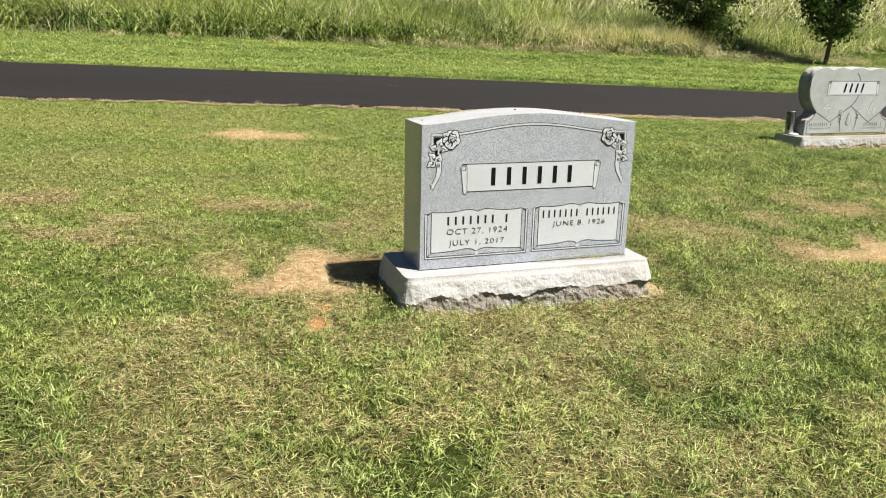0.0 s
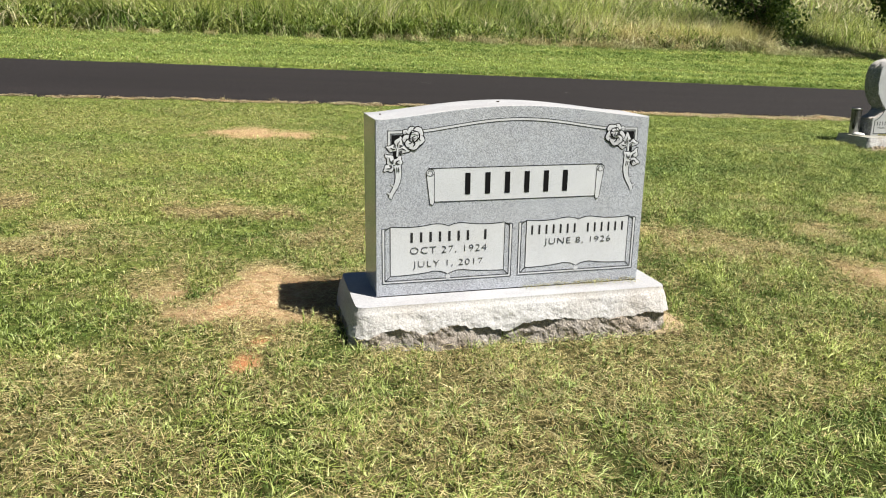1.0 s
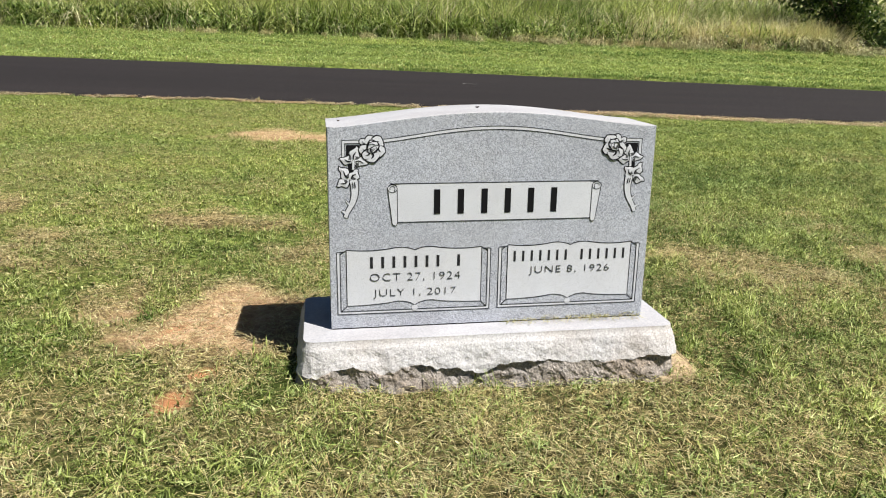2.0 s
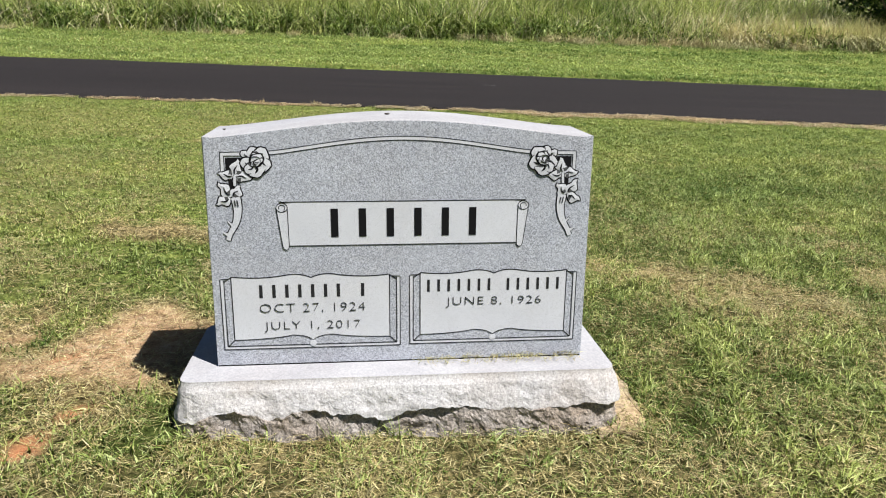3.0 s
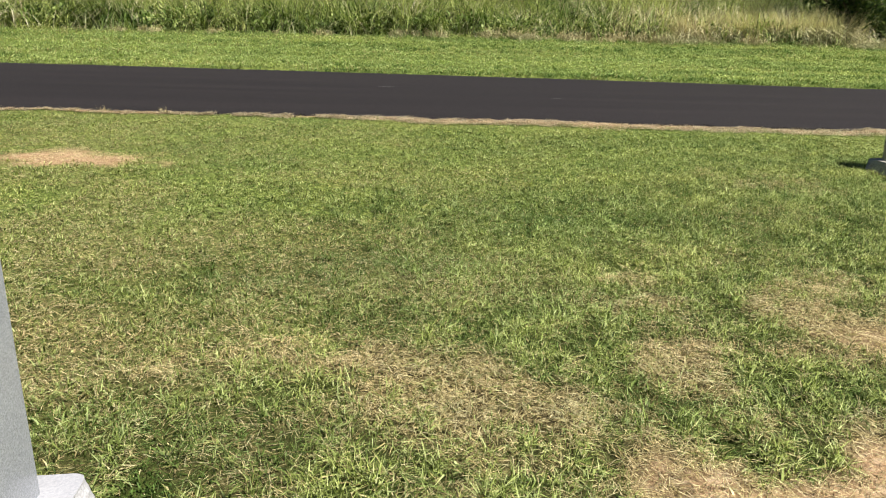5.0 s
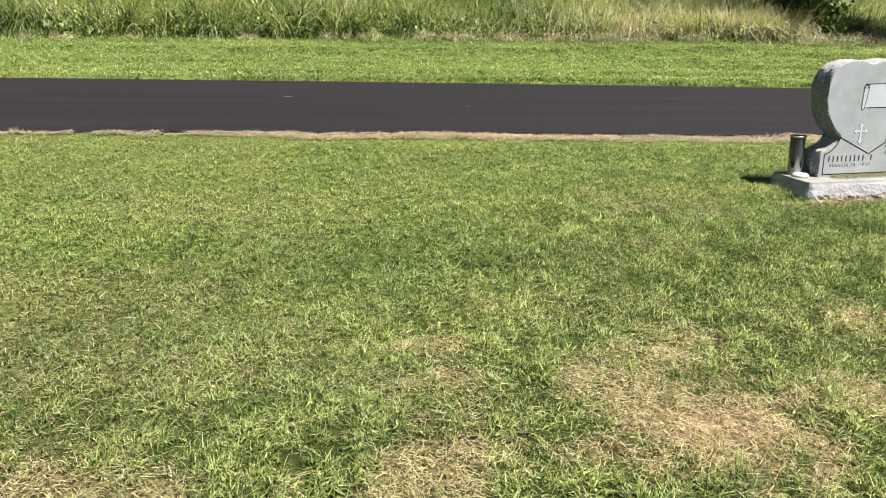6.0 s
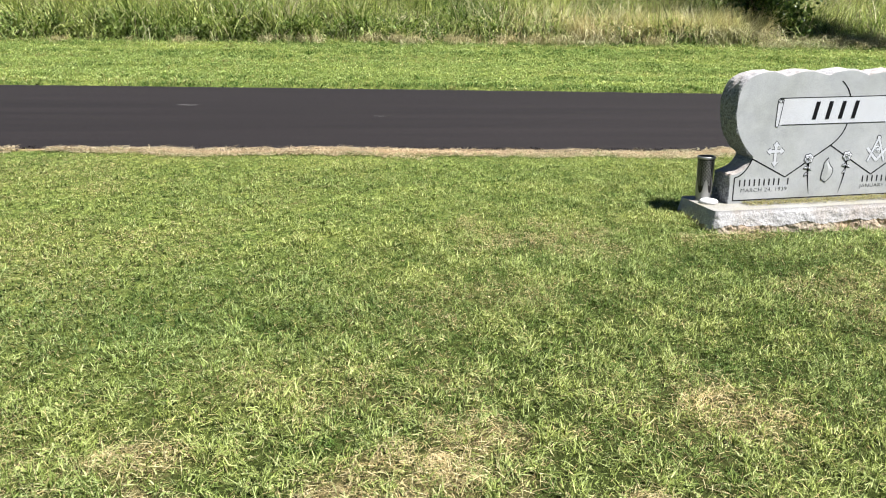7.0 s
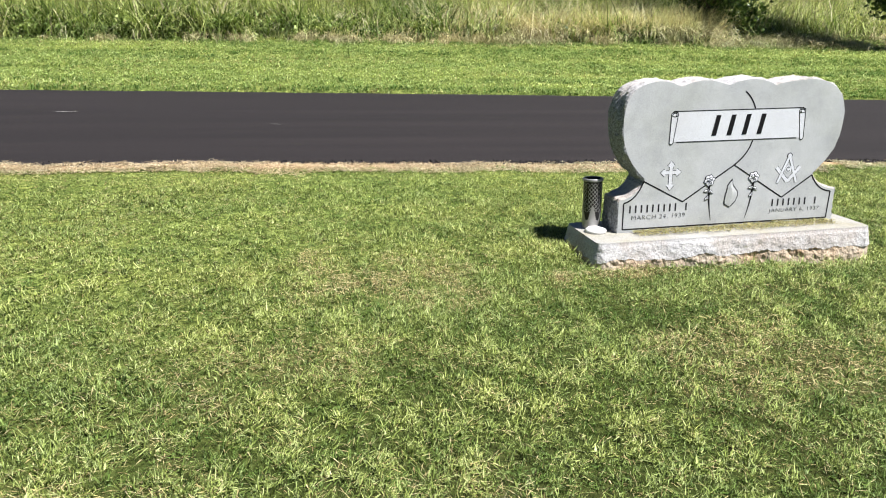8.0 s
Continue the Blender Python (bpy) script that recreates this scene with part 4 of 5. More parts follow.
def rose(parent, flip):
    """Corner ornament: an open rose, two groups of three leaves and a cut stem, over a dark corner."""
    k = 1 if flip else -1
    bm = bmesh.new()

    def at(du, dv):
        return k * (0.418 + du) - (0 if flip else 0.002), 0.531 + dv

    ring = [at(*p) for p in ((-0.048, -0.0125), (-0.0115, -0.0125), (-0.0115, -0.046), (-0.024, -0.058), (-0.030, -0.098), (-0.014, -0.098), (-0.010, -0.090), (-0.040, -0.040))]
    prism(bm, [ring[i] for i in (0, 1, 2, 3, 7)], 0.0009, -0.001)
    prism(bm, [at(*p) for p in ((-0.034, -0.060), (-0.016, -0.060), (-0.016, -0.098), (-0.034, -0.098))], 0.0008, -0.001)
    carving = part("rose_carving", bm, INK, parent, "carved rose with leaves and stem on a dark ground")
    carving.location.z = 0.1425

    def leaf(name, du, dv, deg, length, width, lift, fold=0.0022, crease=True):
        u, v = at(du, dv)
        petal(name, carving, u, v, radians(deg if flip else 180 - deg), length * 1.04, width * 1.08, 0.55 * lift, 0.0016, fold, None, crease)

    line = [at(*p) for p in curve2((-0.0300, -0.106), (-0.0400, -0.150), (-0.0190, -0.182), 10)] + [at(-0.0120, -0.194), at(-0.0070, -0.208)]
    stalk("stem", carving, line, lambda t: 0.021 - 0.011 * t, 0.0050, 0.0030)
    for du in (-0.0035, 0.0025):
        cut(carving, [at(-0.0295 + du, -0.112), at(-0.0318 + du, -0.126)], 0.0018, 0.0062)
    stalk("thorn", carving, [at(-0.0190, -0.172), at(-0.0120, -0.166), at(-0.0085, -0.162)], lambda t: 0.006 - 0.005 * t, 0.0028, 0.0032)
    stalk("thorn", carving, [at(-0.0090, -0.196), at(-0.0020, -0.192), at(0.0030, -0.1895)], lambda t: 0.008 - 0.005 * t, 0.0028, 0.0034)
    stalk("leaf_stalk", carving, [at(-0.0310, -0.054), at(-0.0300, -0.078)], lambda t: 0.006, 0.003, 0.0040)
    for du, dv, deg, length, width in ((-0.0312, -0.0553, 102, 0.041, 0.027), (-0.0322, -0.0563, -175, 0.0385, 0.024), (-0.0296, -0.0553, 9, 0.0365, 0.023),
                                       (-0.0219, -0.1067, 127, 0.036, 0.027), (-0.0202, -0.1051, 53, 0.045, 0.026), (-0.0188, -0.1068, -24, 0.037, 0.025)):
        leaf("leaf", du, dv, deg, length, width, 0.0022, 0.0010)
    for i, (du, dv, deg, length, width) in enumerate(((-0.0659, -0.0118, 38, 0.022, 0.018), (-0.0771, -0.0149, 79, 0.028, 0.029), (-0.0753, -0.0269, 2, 0.030, 0.031), (-0.0840, -0.0200, 125, 0.035, 0.036),
                                                      (-0.0829, -0.0250, -170, 0.033, 0.034), (-0.0790, -0.0300, -98, 0.029, 0.038), (-0.0770, -0.0290, -45, 0.027, 0.026))):
        leaf("petal", du, dv, deg, length, width, 0.0022 + 0.0006 * i, 0.0007, True)
    for i, (du, dv, deg, length, width) in enumerate(((-0.0911, -0.0300, 61, 0.033, 0.028), (-0.0725, -0.0310, 128, 0.034, 0.025), (-0.0700, -0.0310, 150, 0.032, 0.014))):
        leaf("petal", du, dv, deg, length, width, 0.0064 + 0.0009 * i, 0.0007, True)
    for a0, a1, r in ((20, 190, 0.0125), (190, 320, 0.0075)):
        arc = [at(-0.0800 + r * math.cos(radians(a0 + (a1 - a0) * i / 8)), -0.0205 + 0.9 * r * math.sin(radians(a0 + (a1 - a0) * i / 8))) for i in range(9)]
        cut(carving, arc, 0.0012, 0.0100)


def scroll(parent, u0, u1, v0, v1, thick, roll, lean, rise):
    """A banner with a rolled end at each side."""
    panel = carve("scroll_panel", parent, FROSTED, lambda bm: prism(bm, [(u0 + roll * 0.6, v0), (u1 - roll * 0.6, v0), (u1 - roll * 0.4, v1 - 0.003), (u1 - roll * 0.6, v1), (u0 + roll * 0.6, v1), (u0 + roll * 0.4, v1 - 0.003)], 0.0012, -0.002),
                  "pale frosted scroll panel with black letters")
    panel.location.z = rise
    cut(panel, [(u0 + roll, v0), (u1 - roll, v0)], thick, 0.0022)
    cut(panel, [(u0 + roll * 0.3, v1), (u1 - roll * 0.3, v1)], thick, 0.0022)
    for s, e in ((1, u0), (-1, u1)):
        low, cv, ru, rv = e + s * lean, v1 - 0.013, roll / 2, 0.011
        oval = lambda k, a0, a1, n=14: [(e + s * (roll / 2 - k * ru * math.cos(a0 + (a1 - a0) * i / n)), cv + k * rv * math.sin(a0 + (a1 - a0) * i / n)) for i in range(n + 1)]
        foot = [(low, v0 - 0.002), (low + s * roll * 0.12, v0 - 0.008), (low + s * roll * 0.35, v0 - 0.010), (low + s * roll * 0.52, v0 - 0.006), (low + s * roll * 0.58, v0)]
        carve("scroll_roll", panel, FROSTED, lambda bm: prism(bm, oval(1.0, 0.0, math.pi) + foot[::-1], 0.0020, -0.002))
        cut(panel, [(e, cv)] + foot + [(e + s * roll, cv)], thick * 0.85, 0.0030)
        cut(panel, oval(1.0, 0.0, 2 * math.pi, 22), thick * 0.85, 0.0032)
        cut(panel, oval(0.55, -0.5, 3.4, 10) + [(e + s * roll * 0.68, cv - rv * 0.9)], thick * 0.85, 0.0032)
        cut(panel, [(e + s * roll * 1.3, v1), (e + s * roll * 0.5, v1 - 0.001), (e + s * roll * 0.12, v1 - 0.006)], thick * 0.85, 0.0030)
    return panel


def book(parent, u0, u1, v0, v1, rise):
    """An open book panel with page edges, a base line and a ball at the spine."""
    mid, q, w = (u0 + u1) / 2, 0.026, 0.0016
    up = curve2((u0 + q, v1 + 0.003), (u0 + q + 0.07, v1 - 0.006), (mid - 0.055, v1 + 0.006), 8) + curve2((mid - 0.045, v1 + 0.007), (mid - 0.02, v1 + 0.008), (mid, v1 - 0.002), 5)
    up += [(2 * mid - u, v) for u, v in up[-2::-1]]
    low_v = v0 + 0.024
    down = curve2((u0 + q, low_v), (mid - 0.09, low_v + 0.001), (mid - 0.05, low_v + 0.010), 6) + curve2((mid - 0.045, low_v + 0.010), (mid - 0.015, low_v + 0.009), (mid, low_v - 0.004), 5)
    down += [(2 * mid - u, v) for u, v in down[-2::-1]]
    page = carve("book_panel", parent, FROSTED, lambda bm: prism(bm, up + down[::-1], 0.0012, -0.002), "pale frosted open book panel with dark letters")
    page.location.z = rise
    carve("book_cover_edge", page, FROSTED, lambda bm: ribbon(bm, [(u0 + 0.004, v1 - 0.002), (u0 + 0.004, v0 + 0.004), (u1 - 0.004, v0 + 0.004), (u1 - 0.004, v1 - 0.002)], 0.0075, 0.0008))
    cut(page, up, w * 1.3, 0.0020)
    cut(page, down, w, 0.0020)
    for s, e in ((1, u0), (-1, u1)):
        cut(page, [(e, v1 - 0.004), (e, v0)], w, 0.0020)
        cut(page, [(e + s * 0.009, v1 - 0.006), (e + s * 0.009, v0 + 0.008)], w, 0.0020)
        cut(page, [(e, v1 - 0.003), (e + s * 0.022, v1 - 0.002)], w, 0.0020)
        cut(page, [(e + s * 0.009, v1 - 0.010), (e + s * q, v1 + 0.002)], w, 0.0020)
        cut(page, [(e + s * q, v1 + 0.003), (e + s * q, low_v), (e + s * 0.011, v0 + 0.009)], w * 1.3, 0.0020)
    cut(page, [(u0, v0), (u1, v0)], w, 0.0022)
    cut(page, [(u0 + 0.009, v0 + 0.008), (u1 - 0.009, v0 + 0.008)], w, 0.0022)
    carve("spine_ball", page, FROSTED, lambda bm: prism(bm, [(mid + 0.008 * math.cos(a), v0 + 0.012 + 0.008 * math.sin(a)) for a in (i * math.pi / 8 for i in range(16))], 0.0035, -0.001))
    return page


def slab(outline, depth, mats, parent, name, rough=0.0, segments=8, label="", ease=0.003):
    """A standing stone: one outline front and back, its rim dressed smooth or left rock pitched."""
    bm = bmesh.new()
    n = len(outline)
    pts = [Vector(p) for p in outline]
    area = sum(pts[i].x * pts[(i + 1) % n].y - pts[(i + 1) % n].x * pts[i].y for i in range(n))
    sign = 1 if area > 0 else -1
    normals = []
    for i in range(n):
        d = (pts[(i + 1) % n] - pts[i - 1]).normalized()
        normals.append(Vector((d.y, -d.x)) * sign)
    rings = []
    steps = [0.0, ease / depth] + [k / segments for k in range(1, segments)] + [1 - ease / depth, 1.0]
    for s in steps:
        ring = []
        for i, (p, q) in enumerate(zip(pts, normals)):
            out = -ease if s in (0.0, 1.0) else 0.0
            lowest = p.y < 0.002
            if rough and not lowest and 0 < s < 1:
                f = noise.fractal(Vector((p.x * 16, s * depth * 22, p.y * 16)), 0.7, 2.0, 4)
                g = noise.noise(Vector((p.x * 9, s * 3, p.y * 9)))
                out += rough * (math.sin(math.pi * s) ** 0.5 * (0.25 + 0.6 * g) + 0.55 * f + 0.3 * noise.noise(Vector((p.x * 60, s * depth * 60, p.y * 60))))
            ring.append(bm.verts.new((p.x + (0 if lowest else q.x * out), s * depth, max(0.0, p.y + (0 if lowest else q.y * out)))))
        rings.append(ring)
    bm.faces.new(rings[0])
    bm.faces.new(rings[-1][::-1])
    for a, b in zip(rings[:-1], rings[1:]):
        for i in range(n):
            f = bm.faces.new((a[i], b[i], b[(i + 1) % n], a[(i + 1) % n]))
            e = (pts[(i + 1) % n] - pts[i]).normalized() * sign
            # faces turned upward take the second material, the other rim faces the third
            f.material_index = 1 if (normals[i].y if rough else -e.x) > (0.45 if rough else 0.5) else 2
    return part(name, bm, mats, parent, label)


def pitched_base(width, depth, height, parent, mats, seed, drop=0.12, label="", jut=0.030, broken=1.0):
    """A rock pitched plinth: level top, faces swelling out to a broken ledge, then undercut."""
    bm = bmesh.new()
    hw, hd = width / 2, depth / 2
    per = []
    step = 0.0062
    corners = [(-hw, -hd), (hw, -hd), (hw, hd), (-hw, hd)]
    for k in range(4):
        a, b = Vector(corners[k]), Vector(corners[(k + 1) % 4])
        m = max(4, int((b - a).length / step))
        d = (b - a).normalized()
        nrm = Vector((d.y, -d.x))
        for i in range(m):
            s = i / m
            end = min(s, 1 - s) * (b - a).length
            round_off = max(0.0, 1 - end / 0.03) ** 2
            per.append((a + d * (b - a).length * s, nrm if s else (nrm + Vector((-d.x, -d.y))).normalized(), round_off))
    upper, lower, total = 20, 16, len(per)
    rings = []
    for r in range(upper + lower + 1):
        ring = []
        for i, (p, nrm, ro) in enumerate(per):
            q = Vector((p.x * 7, p.y * 7, seed))
            scallop = abs(((p.x + p.y) * 5.4 + 0.9 * noise.noise(q * 0.5) + seed) % 1.0 - 0.5) * 2
            ledge = 0.46 + 0.13 * noise.noise(q * 0.62) + broken * 0.07 * (scallop ** 1.5 - 0.35) + 0.08 * noise.noise(q * 2.1) + 0.035 * noise.noise(q * 7) + 0.018 * noise.noise(q * 17)
            s = ledge * r / upper if r <= upper else ledge + 0.012 + (1 - ledge - 0.012) * (r - upper - 1) / (lower - 1)
            f = noise.fractal(Vector((p.x * 16, p.y * 16, s * height * 26 + seed)), 0.8, 2.0, 5)
            facet = noise.noise(Vector((p.x * 8, p.y * 8, s * height * 7 + seed)))
            swell = 0.80 * (min(s, ledge) / ledge) ** 0.8
            if r <= upper:
                out = jut * (swell + 0.16 * facet * min(1, 5 * s)) + 0.0038 * f * min(1, 4 * s) + 0.0011 * noise.noise(Vector((p.x * 75, p.y * 75, s * height * 75))) * min(1, 6 * s)
            else:
                t = (s - ledge) / (1 - ledge)
                chip = broken * max(0.02, 0.20 + 0.6 * noise.noise(q * 0.75 + Vector((3, 5, 1))) + 0.45 * noise.noise(q * 3.1) + 0.25 * (0.5 - scallop))
                out = jut * (swell + 0.16 * facet - chip * (1 - 0.85 * t) + 0.10 * broken * t) + 0.008 * f + 0.003 * noise.noise(Vector((p.x * 75, p.y * 75, s * height * 75)))
            out = out * min(1.0, s * 8 + 0.05) - 0.012 * ro
            ring.append(bm.verts.new((p.x + nrm.x * out, p.y + nrm.y * out, height - s * (height + drop * 0.4))))
        rings.append(ring)
    for a, b in zip(rings[:-1], rings[1:]):
        for i in range(total):
            f = bm.faces.new((a[i], a[(i + 1) % total], b[(i + 1) % total], b[i]))
            # faces below the ledge take the third material where one is given
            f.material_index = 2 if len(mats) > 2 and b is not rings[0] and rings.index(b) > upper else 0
    top = bm.faces.new(rings[0])
    top.material_index = 1
    bm.faces.new(rings[-1][::-1])
    return part("base", bm, mats, parent, label)


def grey_headstone():
    """Upright grey granite stone with a low arched top on a rock pitched base."""
    rise = 0.1425
    at = thing("headstone", pose(1.4195, 2.736, 0.0), "grey granite headstone, arched top, carved roses, on rock-pitched base", "headstone", "headstones")
    base = pitched_base(1.060, 0.375, rise, at, [PITCHED, SAWN, BELOW_LEDGE], 3.0, label="pale rock-pitched granite base with undercut ledges")
    base.location = (-0.006, 0.100, 0.0)
    half, corner, apex = 0.4585, 0.566, 0.606
    arc = [(half, corner)] + [(half - 2 * half * s, corner + (apex - corner) * (math.sin(math.pi * s) ** 1.35)) for s in (i / 40 for i in range(1, 40))] + [(-half, corner)]
    tablet = slab([(-half, 0.0), (half, 0.0)] + arc, 0.225, [STEELED, SAWN, POLISHED], at, "tablet", label="grey speckled granite tablet with arched sawn top")
    tablet.location.z = rise
    seam = carve("setting_seam", at, INK, lambda bm: ribbon(bm, [(-half + 0.002, 0.0012), (half - 0.002, 0.0012)], 0.0035, 0.0016), "dark setting joint")
    seam.location.z = rise
    run = [(-0.312 + 0.624 * s, 0.529 + 0.0335 * (math.sin(math.pi * s) ** 1.25)) for s in (i / 36 for i in range(37))]
    for side in (-1, 0, 1):
        def line(off):
            c, u = (0.4136 + off, 0.4136) if side > 0 else (0.4156 + off, 0.4156)
            return [(p, q + off) for p, q in run] if not side else [(side * 0.352, 0.5275 + off), (side * c, 0.5266 + off), (side * c, 0.476)]
        rim = carve("border_line", at, FROSTED, lambda bm: ribbon(bm, line(0.0), 0.0080, 0.0010), "pale frosted border line under the arch")
        rim.location.z = rise
        for off in (0.0044, -0.0044):
            cut(rim, line(off), 0.0016, 0.0016)
    rose(at, False)
    rose(at, True)
    banner = scroll(at, -0.2985, 0.306, 0.306, 0.413, 0.0018, 0.026, 0.012, rise)
    bars(banner, INK, -0.196, 0.2025, 0.327, 0.396, [6], 0.0030)
    first = book(at, -0.4395, -0.0075, 0.044, 0.228, rise)
    second = book(at, 0.016, 0.436, 0.046, 0.230, rise)
    bars(first, GREY_INK, -0.36, -0.084, 0.176, 0.209, [7, 1], 0.0022)
    bars(second, GREY_INK, 0.05, 0.4005, 0.183, 0.214, [7, 6], 0.0022)
    lettering("OCT 27, 1924", first, GREY_INK, -0.349, -0.0945, 0.135, 0.1605, 0.0015)
    lettering("JULY 1, 2017", first, GREY_INK, -0.340, -0.107, 0.088, 0.114, 0.0015)
    lettering("JUNE 8, 1926", second, GREY_INK, 0.107, 0.347, 0.141, 0.167, 0.0015)
    return at


grey_headstone()


def heart_outline():
    """Two overlapping hearts on a shouldered pedestal, from the lower left round over the top."""
    pts = [(-0.560, 0.0), (0.562, 0.0), (0.562, 0.150)]
    pts += curve2((0.560, 0.158), (0.470, 0.165), (0.426, 0.234), 8)
    pts += curve2((0.436, 0.245), (0.562, 0.350), (0.558, 0.500), 10)[0:]
    pts += curve2((0.558, 0.515), (0.550, 0.684), (0.345, 0.684), 12)
    for a, b, h in ((0.330, 0.180, 0.668), (0.165, -0.052, 0.700), (-0.070, -0.282, 0.698)):
        lo = 0.660 if b > 0 else 0.664
        pts += curve2((a, 0.680 if a == 0.330 else 0.668), ((a + b) / 2, h + 0.012), (b, lo), 8)
    pts += curve2((-0.300, 0.666), (-0.345, 0.690), (-0.400, 0.688), 6)
    pts += curve2((-0.415, 0.686), (-0.556, 0.670), (-0.558, 0.515), 12)
    pts += curve2((-0.558, 0.500), (-0.562, 0.355), (-0.442, 0.250), 10)
    pts += curve2((-0.440, 0.238), (-0.480, 0.165), (-0.556, 0.157), 8)
    pts += [(-0.560, 0.148)]
    fine = []
    for a, b in zip(pts, pts[1:] + pts[:1]):
        m = max(1, int(math.dist(a, b) / 0.013))
        fine += [(a[0] + (b[0] - a[0]) * i / m, a[1] + (b[1] - a[1]) * i / m) for i in range(m)]
    return fine


def flower(parent, u, v, foot, rise):
    bm = bmesh.new()
    ribbon(bm, curve2((u, v - 0.02), (u + 0.001, v - 0.1), foot, 8), lambda t: 0.012 * (1 - t) + 0.002, 0.0012)
    stem = part("rose_carving", bm, INK, parent, "small carved rose on a dark stem")
    stem.location.z = rise
    for i in range(6):
        petal("petal", stem, u, v, radians(60 * i + 15), 0.028, 0.024, 0.0026, 0.0018, 0.002)
    for i in range(3):
        petal("petal", stem, u, v + 0.002, radians(120 * i + 50), 0.015, 0.014, 0.0044, 0.0016, 0.002)
    for deg, dv in ((200, -0.045), (-25, -0.05), (230, -0.075)):
        petal("leaf", stem, u, v + dv, radians(deg), 0.026, 0.014, 0.0026, 0.0016, 0.002)


def cross_ring(u, v, g):
    """A cross with pointed ends, grown by g."""
    a, b, lo = 0.008 + g, 0.042 + g, 0.072 + g
    ring = [(u - a, v + a), (u - a, v + b - 0.016), (u - a - 0.010, v + b - 0.012), (u, v + b + 0.012), (u + a + 0.010, v + b - 0.012), (u + a, v + b - 0.016)]
    ring += [(u + a, v + a), (u + b - 0.016, v + a), (u + b - 0.012, v + a + 0.010), (u + b + 0.010, v), (u + b - 0.012, v - a - 0.010), (u + b - 0.016, v - a)]
    ring += [(u + a, v - a), (u + a, v - lo + 0.016), (u + a + 0.010, v - lo + 0.012), (u, v - lo - 0.012), (u - a - 0.010, v - lo + 0.012), (u - a, v - lo + 0.016)]
    ring += [(u - a, v - a), (u - b + 0.016, v - a), (u - b + 0.012, v - a - 0.010), (u - b - 0.010, v), (u - b + 0.012, v + a + 0.010), (u - b + 0.016, v + a)]
    return ring


def heart_headstone():
    rise = 0.142
    at = thing("headstone", pose(6.735, 6.27, 0.0), "pale granite double-heart headstone with rough rim, on a stained base", "headstone", "headstones")
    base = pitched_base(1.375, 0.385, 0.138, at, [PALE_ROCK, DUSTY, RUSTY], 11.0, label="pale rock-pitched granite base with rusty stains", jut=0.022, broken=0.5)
    base.location = (-0.025, 0.045, 0.004)
    # upper rim pale, its sides painted darker for shade
    tablet = slab(heart_outline(), 0.168, [PALE, PALE_ROCK, SHADED_RIM], at, "tablet", rough=0.013, segments=14, label="pale double-heart granite tablet with rough rim")
    tablet.location.z = rise
    w = 0.0065
    for line in ([(-0.440, 0.238), (-0.240, 0.1335)], [(-0.240, 0.1335), (0.008, 0.2955)], curve2((0.008, 0.2955), (0.075, 0.345), (0.090, 0.410), 8), curve2((0.088, 0.551), (0.072, 0.600), (0.030, 0.632), 8),
                 [(0.006, 0.2970), (0.2745, 0.129)], [(0.2745, 0.129), (0.424, 0.230)], curve2((0.424, 0.230), (0.465, 0.152), (0.536, 0.146), 8), curve2((-0.440, 0.238), (-0.475, 0.150), (-0.533, 0.140), 8),
                 [(0.536, 0.146), (0.530, 0.016)], [(-0.533, 0.140), (-0.533, 0.016)], [(-0.533, 0.016), (0.530, 0.016)]):
        groove = carve("carved_groove", at, INK, lambda bm: ribbon(bm, line, w, 0.0012), "black painted groove")
        groove.location.z = rise
        w -= 0.00003
    banner = scroll(at, -0.327, 0.348, 0.412, 0.551, 0.004, 0.032, -0.003, rise)
    bars(banner, INK, -0.150, 0.155, 0.4365, 0.529, [4], 0.0035, 0.2, 0.30)

    cross = carve("cross_carving", at, INK, lambda bm: prism(bm, cross_ring(-0.310, 0.274, 0.0025), 0.0010, -0.001), "pale carved cross with pointed ends")
    cross.location.z = rise
    carve("cross_face", cross, FROSTED, lambda bm: prism(bm, cross_ring(-0.310, 0.274, 0.0), 0.0022, -0.001))

    eu, ev = 0.294, 0.262
    disc = [(math.cos(i * math.pi / 8), math.sin(i * math.pi / 8)) for i in range(16)]
    emblem = carve("emblem_carving", at, INK, lambda bm: prism(bm, [(eu + 0.014 * c, ev + 0.066 + 0.014 * s) for c, s in disc], 0.0024, -0.001), "pale carved emblem of crossed bars")
    emblem.location.z = rise
    for p, q, wide, lift in (((eu, ev - 0.058), (eu + 0.062, ev + 0.012), 0.016, 0.0020), ((eu, ev - 0.058), (eu - 0.062, ev + 0.012), 0.016, 0.0022), ((eu, ev + 0.066), (eu + 0.048, ev - 0.062), 0.012, 0.0030), ((eu, ev + 0.066), (eu - 0.052, ev - 0.062), 0.012, 0.0034)):
        stalk("emblem_bar", emblem, [p, q], lambda t: wide, 0.004, lift)
    carve("emblem_disc", emblem, FROSTED, lambda bm: prism(bm, [(eu + 0.010 * c, ev + 0.066 + 0.010 * s) for c, s in disc], 0.0044, -0.001))
    carve("emblem_disc", emblem, FROSTED, lambda bm: prism(bm, [(eu + 0.017 * c, ev + 0.002 + 0.017 * s) for c, s in disc], 0.0024, -0.001))
    carve("emblem_ring", emblem, GREY_INK, lambda bm: ribbon(bm, [(eu + 0.010 * c, ev + 0.002 + 0.010 * s) for c, s in disc[2:15]], 0.0035, 0.0034))

    drop = petal("teardrop_carving", at, 0.002, 0.095, radians(88), 0.135, 0.066, 0.0024, 0.0014, 0.004, [PALE, GREY_INK], False)
    drop.location.z = rise
    tagged(drop, "plain carved upright teardrop")
